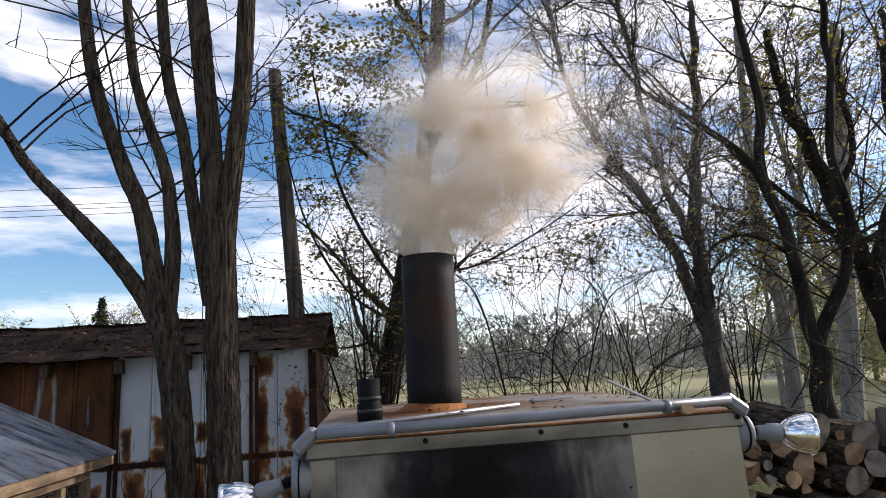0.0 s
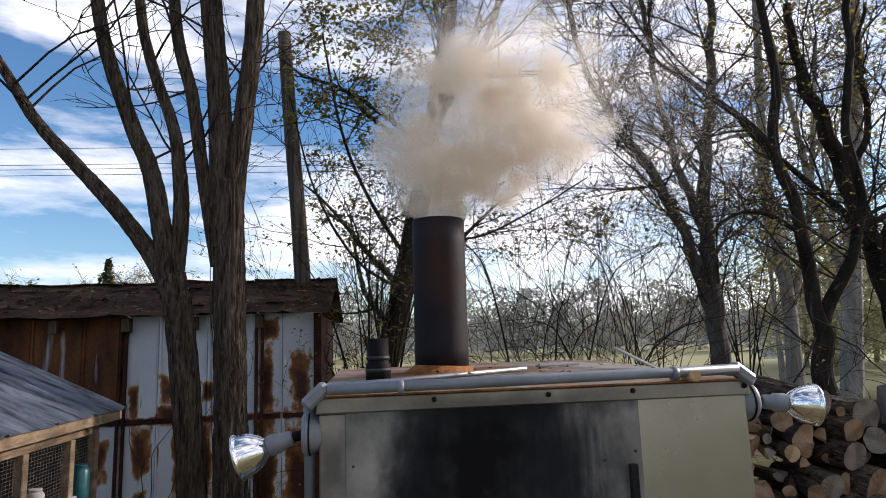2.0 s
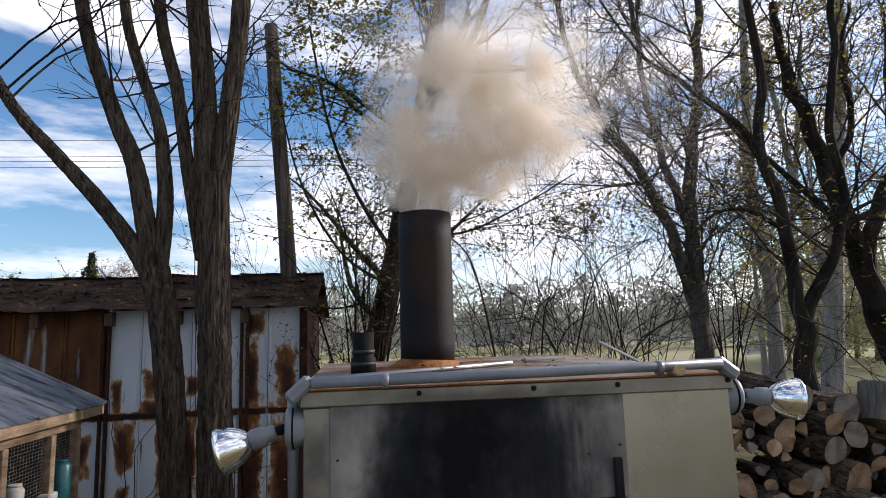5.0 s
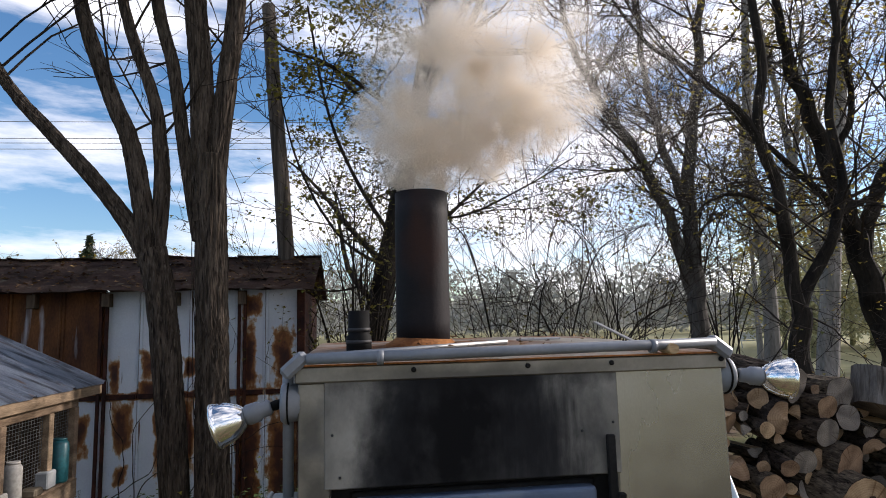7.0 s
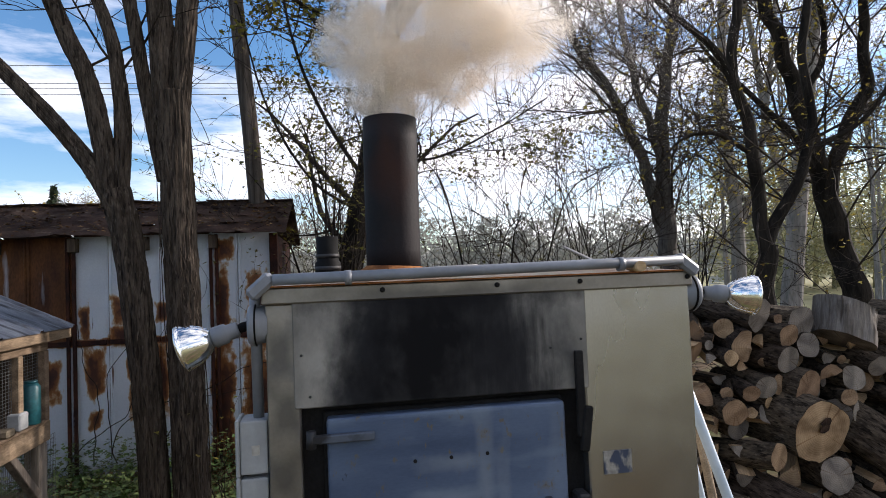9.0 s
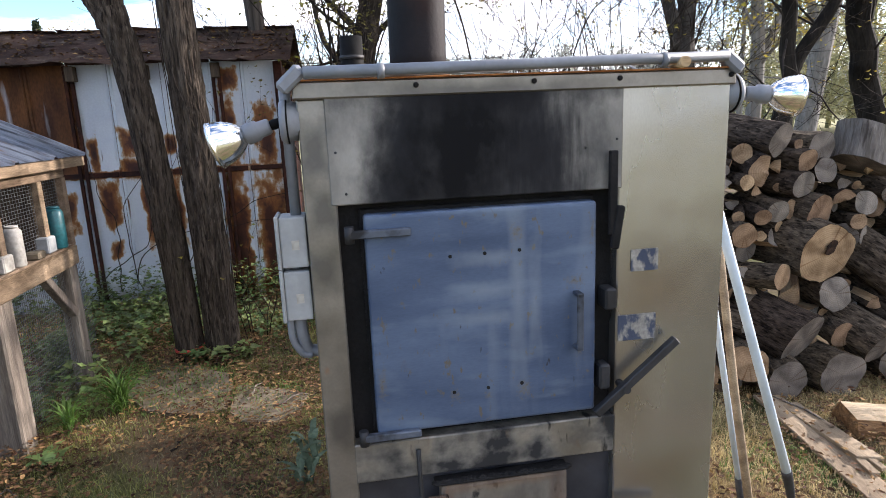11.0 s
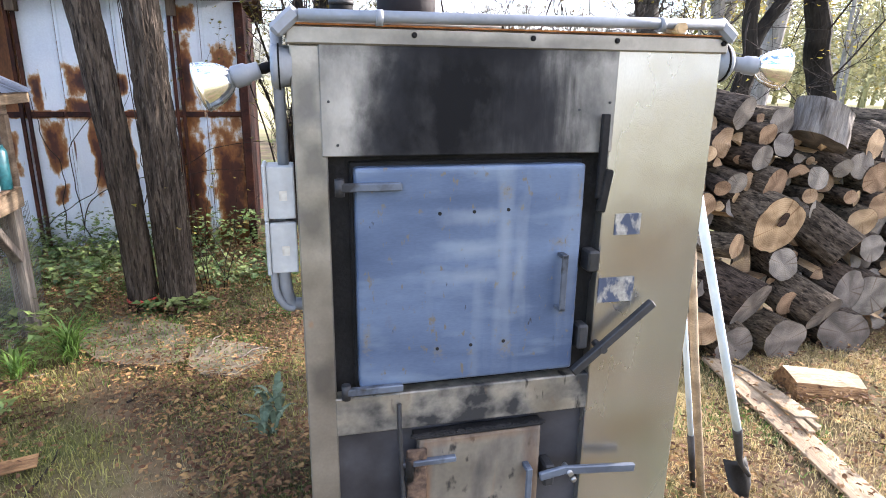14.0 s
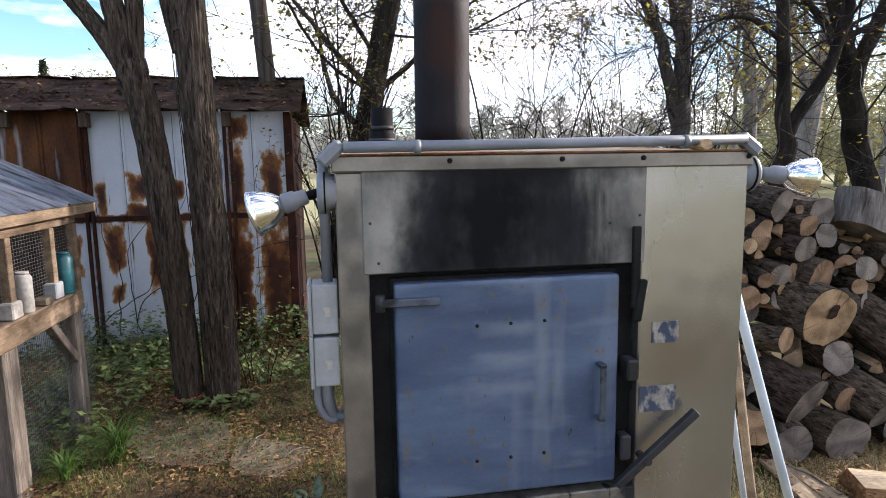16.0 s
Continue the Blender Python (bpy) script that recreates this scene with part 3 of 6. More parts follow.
def tube(name, points, radii, mat, parent=None, sides=12, label="", rough=0.0, smooth=True):
    if not hasattr(radii, "__len__"):
        radii = [radii] * len(points)
    v, f = tube_arrays(points, radii, sides, rough)
    ob = new(name, mesh_of(name, v, f, mat, smooth and not rough))
    for p in ob.data.polygons:
        if p.loop_total > 4:
            p.use_smooth = False
    ob.parent = parent
    if label:
        tagged(ob, label)
    return ob


def lathe(name, profile, axis_from, axis_to, mat, parent=None, sides=24, label=""):
    """A turned form: profile of (distance along the axis, radius)."""
    a, b = Vector(axis_from), Vector(axis_to)
    d = (b - a).normalized()
    return tube(name, [a + d * s for s, _ in profile], [max(r, 0.0005) for _, r in profile], mat, parent, sides, label)


def smooth_line(points, n=6):
    """A rounded line through the points."""
    p = [Vector(q) for q in points]
    p = [p[0] * 2 - p[1], *p, p[-1] * 2 - p[-2]]
    out = []
    for i in range(1, len(p) - 2):
        for k in range(n):
            t = k / n
            out.append(0.5 * ((2 * p[i]) + (p[i + 1] - p[i - 1]) * t + (2 * p[i - 1] - 5 * p[i] + 4 * p[i + 1] - p[i + 2]) * t * t
                              + (3 * p[i] - p[i - 1] - 3 * p[i + 1] + p[i + 2]) * t ** 3))
    out.append(p[-2])
    return out


def leaf_arrays(centre, size, rng, base, droop=0.5):
    """A small folded leaf with pointed lobes."""
    a = rng.uniform(0, 6.283)
    d = Vector((math.cos(a), math.sin(a), rng.uniform(-0.9, 0.4) * droop * 2)).normalized()
    s = d.cross(Vector((rng.uniform(-0.5, 0.5), rng.uniform(-0.5, 0.5), 1))).normalized()
    u = s.cross(d)
    c = Vector(centre)
    w = size * 0.5
    v = [c, c + d * w * 0.5 + s * w * 0.85 + u * w * 0.25, c + d * w * 1.05 + s * w * 0.42 + u * w * 0.1, c + d * w * 2.0,
         c + d * w * 1.05 - s * w * 0.42 + u * w * 0.1, c + d * w * 0.5 - s * w * 0.85 + u * w * 0.25]
    return v, [(base, base + 1, base + 2, base + 3), (base, base + 3, base + 4, base + 5)]


def dry_leaf_arrays(centre, size, rng, base):
    """A curled oval dead leaf lying nearly flat."""
    a = rng.uniform(0, 6.283)
    d = Vector((math.cos(a), math.sin(a), rng.uniform(-0.25, 0.35))).normalized()
    s = d.cross(Vector((rng.uniform(-0.4, 0.4), rng.uniform(-0.4, 0.4), 1))).normalized()
    u = s.cross(d)
    c, w, k, n = Vector(centre), size * 0.5, rng.uniform(0.3, 0.62), rng.uniform(-0.3, 0.5)
    v = [c - d * w, c - d * w * 0.35 + s * w * k + u * w * n, c + d * w * 0.45 + s * w * k * 0.8 + u * w * n, c + d * w + u * w * n * 0.6,
         c + d * w * 0.45 - s * w * k * 0.8 + u * w * n, c - d * w * 0.35 - s * w * k + u * w * n]
    return v, [(base, base + 1, base + 2, base + 3), (base, base + 3, base + 4, base + 5)]


# ---------------------------------------------------------------- ground
def ground_height(x, y):
    h = 0.035 * noise.noise((x * 0.8, y * 0.8, 0.3)) + 0.012 * noise.noise((x * 3.1, y * 3.1, 5.0))
    near = max(0.0, 1 - max(abs(x), abs(y - 1)) / 14)
    return h * near + 0.10 * max(0.0, min(1.0, (y - 3.4) / 1.5)) * max(0.0, min(1.0, (-x - 0.2))) * near


def build_ground():
    def axis(near, far, step):
        a = list(np.arange(-near, near + 0.01, step))
        s, x = step, near
        while x < far:
            s *= 1.35
            x += s
            a = [-x, *a, x]
        return a
    xs = axis(7, 900, 0.16)
    ys = [y + 1.0 for y in axis(6, 900, 0.16)]
    verts = [(x, y, ground_height(x, y)) for y in ys for x in xs]
    w = len(xs)
    faces = [(j * w + i, j * w + i + 1, (j + 1) * w + i + 1, (j + 1) * w + i) for j in range(len(ys) - 1) for i in range(w - 1)]
    tagged(new("ground", mesh_of("ground", verts, faces, M["ground"], True)), "leafy yard earth running out to a green field", "ground", kind="structure")


build_ground()

# ---------------------------------------------------------------- outdoor furnace
def build_furnace():
    f = tagged(empty("outdoor_wood_furnace"), "stainless outdoor wood furnace, soot-stained over its blue-grey door, smoking stack", "furnace")
    part("body", box(-0.603, 0.603, 0.06, 1.25, 0.02, 1.985, 0.006), M["steel"], f)
    for x0, x1 in ((-0.56, -0.45), (0.45, 0.56)):
        part("skid", box(x0, x1, 0.08, 1.2, -0.04, 0.022, 0.004), M["iron"], f)
    part("corner_strip", box(-0.61, -0.526, 0.0, 0.07, 0.03, 1.968, 0.004), M["steel_dirty"], f, "pale steel corner strip with soot smudges")
    part("side_panel", box(0.272, 0.61, 0.0, 0.07, 0.03, 1.985, 0.004), M["steel"], f, "clean wide stainless front panel, faintly stained")
    part("soot_panel", box(-0.541, 0.281, -0.006, 0.062, 1.69, 1.975, 0.003), M["soot"], f, "stainless panel blackened by smoke")
    part("fire_recess", box(-0.53, 0.275, 0.048, 0.0595, 0.25, 1.69), M["black"], f, "soot-black recess round the doors")
    part("top_flange", box(-0.618, 0.618, -0.012, 0.05, 1.968, 2.012, 0.004), M["steel_dirty"], f, "bent sheet-metal top flange")
    # gently domed roof sheet that rises to the back
    bm = bmesh.new()
    cols, rows = 14, 14
    grid = []
    for j in range(rows + 1):
        for i in range(cols + 1):
            x, y = -0.622 + 1.244 * i / cols, -0.016 + 1.30 * j / rows
            dome = 0.018 * math.sin(math.pi * i / cols) * math.sin(math.pi * min(1, j / rows * 1.1) / 1.1)
            grid.append(bm.verts.new((x, y, 2.016 + 0.03 * j / rows + dome + 0.004 * noise.noise((x * 4, y * 4, 1)))))
    for j in range(rows):
        for i in range(cols):
            o = j * (cols + 1) + i
            bm.faces.new((grid[o], grid[o + 1], grid[o + cols + 2], grid[o + cols + 1]))
    bmesh.ops.solidify(bm, geom=bm.faces[:], thickness=0.004)
    part("roof_sheet", bm, M["roof_tin"], f, "galvanised roof sheet patched with rust", True)
    part("back_rise", box(-0.6, 0.6, 1.19, 1.25, 1.98, 2.035), M["steel_dirty"], f)
    part("roof_lip", box(-0.622, 0.622, -0.022, -0.002, 2.0125, 2.0165), M["rust"], f, "rusty folded roof edge")
    for x in (-0.30, 0.02, 0.265, 0.60):
        tube("bolt_head", [(x, -0.012, 1.995), (x, -0.017, 1.995), (x, -0.019, 1.995)], [0.0075, 0.007, 0.003], M["black"], f, 10)
    for x, z in ((-0.52, 1.83), (-0.50, 1.72), (0.262, 1.83), (0.262, 1.72), (0.17, 1.81)):
        tube("rivet", [(x, -0.006, z), (x, -0.010, z)], [0.004, 0.003], M["iron"], f, 8)
    # main fire door
    door = part("fire_door", box(-0.46, 0.203, -0.012, 0.044, 1.016, 1.66, 0.012, segs=3), M["bluegrey"], f, "blue-grey painted steel fire door")
    for x, z in ((-0.228, 1.53), (-0.129, 1.532), (-0.028, 1.534), (-0.231, 1.124), (-0.129, 1.127), (-0.027, 1.13)):
        tube("bolt_hole", [(x, -0.0145, z), (x, -0.006, z)], [0.0052, 0.0052], M["black"], door, 10)
    for z0 in (1.60, 1.005):
        part("hinge_bar", box(-0.50, -0.335, -0.032, -0.012, z0, z0 + 0.022, 0.003), M["bar_steel"], door)
        tube("hinge_pin", [(-0.50, -0.02, z0 - 0.012), (-0.50, -0.02, z0 + 0.034)], 0.013, M["iron"], door, 10)
    part("seal_strip", box(-0.47, 0.21, 0.03, 0.05, 1.005, 1.672, 0.004), M["black"], f)
    bm = box(0.131, 0.151, -0.05, -0.042, 1.225, 1.40, 0.003)
    box(0.131, 0.151, -0.05, -0.008, 1.225, 1.237, 0.002, bm)
    box(0.131, 0.151, -0.05, -0.008, 1.388, 1.40, 0.002, bm)
    part("door_handle", bm, M["bar_steel"], door, "flat-bar door handle")
    # latch hardware on the right jamb
    part("latch_bar", box(0.232, 0.256, -0.034, -0.018, 1.56, 1.80, 0.003, m=pose(0, 0, 0)), M["black"], f, "black vertical latch bar")
    part("latch_hook", box(-0.013, 0.013, -0.04, -0.02, -0.075, 0.05, 0.004, m=pose(0.258, 0, 1.595, 0, 8, 0)), M["black"], f)
    part("latch_block", box(0.225, 0.262, -0.03, 0.03, 1.335, 1.40, 0.006), M["iron"], f)
    part("lever_bracket", box(0.215, 0.25, -0.02, 0.03, 1.08, 1.16, 0.006), M["iron"], f)
    part("door_lever", box(-0.165, 0.165, -0.012, 0.012, -0.013, 0.013, 0.003, m=pose(0.318, -0.045, 1.125, 0, -40, 0)), M["iron"], f, "iron door lever resting aslant")
    tube("lever_pivot", [(0.285, -0.06, 1.09), (0.285, 0.03, 1.09)], 0.012, M["iron"], f, 10)
    # crosspiece and ash door
    part("crosspiece", box(-0.532, 0.272, -0.002, 0.05, 0.862, 0.985, 0.004), M["smudged"], f, "soot-marked steel crosspiece between the doors")
    part("lower_plate", box(-0.53, 0.275, 0.036, 0.048, 0.22, 0.86), M["lower_dark"], f)
    ash = part("ash_door", box(-0.285, 0.115, -0.014, 0.036, 0.34, 0.825, 0.012, segs=2), M["lower"], f, "heat-browned ash door")
    for z0 in (0.745, 0.42):
        part("hinge_bar", box(-0.34, -0.17, -0.034, -0.014, z0, z0 + 0.018, 0.003), M["bar_steel"], ash)
    part("hinge_plate", box(-0.325, -0.262, -0.026, -0.0145, 0.38, 0.80, 0.004), M["hinge_rust"], ash, "rusty scaled hinge plate")
    for z0 in (0.70, 0.56, 0.44):
        tube("hinge_knuckle", [(-0.318, -0.03, z0), (-0.318, -0.03, z0 + 0.075)], 0.013, M["hinge_rust"], ash, 12)
    part("ash_handle", box(0.055, 0.075, -0.06, -0.048, 0.48, 0.70, 0.003), M["bar_steel"], ash)
    part("ash_handle_foot", box(0.055, 0.075, -0.05, -0.012, 0.685, 0.70, 0.002), M["bar_steel"], ash)
    lever = box(-0.045, 0.052, -0.008, 0.008, -0.014, 0.014, 0.003, m=pose(0.145, -0.055, 0.672, 0, -9, 0))
    box(-0.125, 0.125, -0.008, 0.008, -0.014, 0.014, 0.003, bm=lever, m=pose(0.312, -0.056, 0.665, 0, 6, 0))
    lever = part("ash_lever", lever, M["bar_steel"], f, "flat steel ash-door lever bent near its pivot")
    tube("lever_bolt", [(0.20, -0.076, 0.672), (0.20, -0.02, 0.672)], 0.009, M["clamp"], lever, 10)
    tube("lever_knob", [(0.212, -0.078, 0.648), (0.212, -0.074, 0.648), (0.212, -0.062, 0.648)], [0.006, 0.010, 0.010], M["clamp"], lever, 12)
    part("lever_stop", box(0.13, 0.165, -0.03, 0.04, 0.60, 0.68, 0.006), M["iron"], f)
    crust = bmesh.new()
    lumps = random.Random(15)
    for _ in range(70):
        x, r = lumps.uniform(-0.30, 0.115), lumps.uniform(0.004, 0.012)
        ball = bmesh.ops.create_icosphere(crust, subdivisions=1, radius=r)["verts"]
        for q in ball:
            q.co = Vector((q.co.x * 1.6, q.co.y, q.co.z * 0.7)) * lumps.uniform(0.75, 1.2) + Vector((x, lumps.uniform(-0.012, -0.008), 0.834 + r * 0.3))
    box(-0.30, 0.12, -0.02, 0.03, 0.828, 0.838, 0.004, bm=crust)
    part("ash_ledge", crust, M["black"], f, "crust of ash over the ash door")
    tube("draught_rod", smooth_line([(-0.345, -0.012, 0.955), (-0.345, -0.025, 0.85), (-0.335, -0.03, 0.6), (-0.33, -0.03, 0.35)]), 0.007, M["iron"], f, 8)
    # stack
    stack = tube("smoke_pipe", [(-0.208 + 0.0005 * k, 0.62, 2.03 + 0.0985 * k) for k in range(0, 7)], 0.1015, M["stack"], f, 40, "blackened steel smoke stack")
    stack.data.polygons[len(stack.data.polygons) - 1].use_smooth = False
    tube("stack_mouth", [(-0.205, 0.62, 2.57), (-0.205, 0.62, 2.6225)], 0.092, M["black"], stack, 32)
    tube("stack_flange", [(-0.207, 0.62, 2.028), (-0.206, 0.62, 2.05), (-0.205, 0.62, 2.068)], [0.17, 0.128, 0.104], M["rust"], stack, 32, "rusted flashing cone")
    # overflow vent
    vent = tube("vent_pipe", [(-0.448, 0.40, 2.03), (-0.448, 0.40, 2.085), (-0.448, 0.40, 2.09), (-0.448, 0.40, 2.17)], [0.042, 0.042, 0.036, 0.036], M["rubber"], f, 24, "black rubber vent coupling")
    for z in (2.10, 2.06):
        tube("hose_clamp", [(-0.448, 0.40, z), (-0.448, 0.40, z + 0.012)], 0.0435 if z < 2.08 else 0.039, M["iron"], vent, 24)
    # worn labels
    part("warning_label", box(0.315, 0.40, -0.0035, 0.0, 1.44, 1.505), M["label_worn"], f, "worn pale sticker, unreadable")
    part("warning_label", box(0.278, 0.398, -0.0035, 0.0, 1.225, 1.305), M["label_worn"], f, "peeling dark sticker, unreadable")
    return f


build_furnace()


def build_roof_clutter():
    def roof(y):
        return 2.018 + 0.03 * (y + 0.016) / 1.3
    rod = tube("loose_rod", [(-0.59, 0.12, roof(0.12) + 0.012), (0.05, 0.36, roof(0.36) + 0.026)], 0.0085, M["clamp"], sides=8)
    tagged(rod, "thin galvanised rod lying on the furnace roof", "rod")
    bar = part("flat_bar", box(-0.10, 0.10, -0.014, 0.014, 0.0, 0.008, 0.002, m=pose(0.24, 0.62, roof(0.6) + 0.016, 0, 0, 24)), M["pvc"])
    tagged(bar, "short grey strip lying on the furnace roof", "strip")
    br = part("roof_bracket", box(-0.09, 0.09, -0.022, 0.022, 0, 0.006, 0.002, m=pose(0.47, 0.42, roof(0.4) + 0.04, 0, 28, -35)), M["clamp"])
    tagged(br, "bent metal bracket tilted up on the furnace roof", "bracket")
    knob = tube("wooden_plug", [(0.435, -0.055, 2.03), (0.435, 0.0, 2.032), (0.435, 0.03, 2.034)], [0.015, 0.0165, 0.013], M["split"], sides=14)
    tagged(knob, "brass-coloured pipe plug resting under the conduit", "plug")
    rng = random.Random(4)
    v, fc = [], []
    for _ in range(70):
        x, y = rng.uniform(-0.3, 0.55), rng.uniform(0.2, 1.1)
        a, b = leaf_arrays((x, y, roof(y) + 0.022), rng.uniform(0.012, 0.03), rng, len(v), 0.1)
        v += a
        fc += b
    tagged(new("roof_debris", mesh_of("roof_debris", v, fc, M["litter"])), "dry leaf crumbs and bark bits on the roof", "debris", kind="stuff")


build_roof_clutter()

# ---------------------------------------------------------------- electrics
def build_electrics():
    c = tagged(empty("electrical_conduit"), "grey plastic conduit along the furnace top and down its side", "conduit")
    tube("top_run", [(-0.585, -0.028, 2.033), (-0.1, -0.027, 2.037), (0.24, -0.028, 2.041), (0.575, -0.028, 2.044)], 0.0148, M["pvc"], c, 16)
    for x in (-0.40, 0.375):
        tube("coupling", [(x, -0.028, 2.0355 + x * 0.009), (x + 0.018, -0.028, 2.0357 + x * 0.009)], 0.0195, M["pvc"], c, 16)
    part("pull_elbow", box(-0.04, 0.04, -0.019, 0.019, -0.019, 0.019, 0.009, m=pose(-0.617, -0.015, 2.018, 0, -42, 0)), M["pvc"], c)
    part("pull_elbow", box(-0.04, 0.04, -0.019, 0.019, -0.019, 0.019, 0.009, m=pose(0.595, -0.015, 2.03, 0, 38, 0)), M["pvc"], c)
    tube("down_run", [(-0.640, 0.035, 2.0), (-0.640, 0.045, 1.92), (-0.640, 0.06, 1.66)], 0.0148, M["pvc"], c, 16)
    tube("link_nipple", [(-0.655, 0.06, 1.535), (-0.655, 0.06, 1.505)], 0.016, M["pvc"], c, 14)
    tube("lower_bend", smooth_line([(-0.655, 0.06, 1.385), (-0.652, 0.06, 1.32), (-0.64, 0.07, 1.272), (-0.615, 0.075, 1.262), (-0.60, 0.075, 1.262)]), 0.018, M["pvc"], c, 16)
    tube("lower_cable", smooth_line([(-0.68, 0.05, 1.385), (-0.678, 0.05, 1.31), (-0.655, 0.055, 1.265), (-0.63, 0.06, 1.255)]), 0.010, M["pvc"], c, 12)
    for z0, z1 in ((1.525, 1.665), (1.375, 1.515)):
        b = tagged(empty("switch_box", (-0.61, 0.06, z0)), "grey weatherproof switch box on the furnace side", "switch box", "boxes on the furnace side")
        box_body = part("case", box(-0.075, -0.004, -0.045, 0.05, 0, z1 - z0, 0.006, segs=2), M["pvc_weathered"], b)
        part("cover", box(-0.086, -0.0755, -0.05, 0.055, -0.004, z1 - z0 + 0.004, 0.003), M["pvc_weathered"], b)
        part("sticker", box(-0.045, -0.025, -0.0475, -0.0452, 0.05, 0.076), M["milky"], box_body)


def flood_light(base, out, aim):
    """A round wall box with a knuckle, socket and reflector bulb."""
    lamp = tagged(empty("flood_light", base), "silver reflector bulb in a grey knuckle socket on the furnace side", "flood light", "flood lights")
    o = Vector(out).normalized()
    a = Vector(aim).normalized()
    lathe("wall_box", [(0, 0.050), (0.028, 0.052), (0.034, 0.058), (0.042, 0.058), (0.052, 0.050), (0.054, 0.01)], (0, 0, 0), o, M["pvc"], lamp, 28)
    lathe("gasket", [(0.030, 0.0592), (0.034, 0.0592)], (0, 0, 0), o, M["rubber"], lamp, 28)
    k = o * 0.05
    lathe("knuckle", [(0, 0.012), (0.02, 0.014), (0.035, 0.011)], k, k + a, M["rubber"], lamp, 12)
    s = k + a * 0.03
    socket = lathe("socket", [(0, 0.017), (0.006, 0.021), (0.03, 0.022), (0.034, 0.027), (0.065, 0.028), (0.07, 0.024)], s, s + a, M["pvc"], lamp, 24)
    b = s + a * 0.066
    bulb = lathe("bulb", [(0, 0.016), (0.006, 0.024), (0.012, 0.031), (0.022, 0.0395), (0.034, 0.0465), (0.047, 0.0525), (0.060, 0.0565), (0.072, 0.0590), (0.0805, 0.0602), (0.081, 0.0618), (0.086, 0.0618), (0.0868, 0.0595)], b, b + a, M["mirror"], lamp, 36, "silvered reflector bulb")
    lathe("bulb_face", [(0.0862, 0.0585), (0.091, 0.050), (0.095, 0.03), (0.0965, 0.004)], b, b + a, M["lens"], bulb, 32)
    return socket


build_electrics()
flood_light((-0.605, 0.045, 1.915), (-1, 0, 0), (-0.95, -0.03, -0.30))
flood_light((0.605, 0.05, 1.945), (1, 0, 0), (0.95, -0.20, -0.09))

# ---------------------------------------------------------------- trees
def grow(limbs, rng, levels=3, spread=0.9, density=1.0, lift=0.35, twig=0.004, droop=0.0, start=0.25, thick=0.05):
    """Branch lines out of limb lines. Returns (points, radii) lines and the twig tips."""
    lines, tips = [], []
    def sub(points, radii, level):
        total = sum((points[i + 1] - points[i]).length for i in range(len(points) - 1))
        n = max(2, int(density * (total * (2.4 if level == 1 else 5.0)) + rng.random()))
        for _ in range(n):
            u = rng.uniform(start if level == 1 else 0.12, 1.0)
            x = u * (len(points) - 1)
            i = min(int(x), len(points) - 2)
            p = points[i].lerp(points[i + 1], x - i)
            r = (radii[i] + (radii[i + 1] - radii[i]) * (x - i))
            d = (points[i + 1] - points[i]).normalized()
            side = Vector((rng.gauss(0, 1), rng.gauss(0, 1), rng.gauss(0, 0.6) + lift - droop)).normalized()
            d = (d * (1 - spread * 0.5) + side * spread).normalized()
            r0 = max(twig, min(r * rng.uniform(0.3, 0.55), thick))
            length = min(rng.uniform(0.45, 1.0) * (1.9, 1.0, 0.55)[level - 1] * (0.5 + total * 0.25), 2.4)
            steps = (6, 5, 4)[level - 1]
            pts = [p]
            for k in range(steps):
                d = (d + Vector((rng.gauss(0, 0.17), rng.gauss(0, 0.17), rng.gauss(0, 0.14) + 0.05 * lift - 0.06 * droop))).normalized()
                pts.append(pts[-1] + d * length / steps)
            rad = [r0 * (1 - 0.8 * k / steps) + twig * 0.3 for k in range(steps + 1)]
            lines.append((pts, rad, level))
            tips.append(pts[-1])
            tips.append(pts[-2])
            if level < levels:
                sub(pts, rad, level + 1)
    for pts, r0, r1 in limbs:
        pts = smooth_line(pts, 4)
        sub(pts, [r0 + (r1 - r0) * k / (len(pts) - 1) for k in range(len(pts))], 1)
    return lines, tips


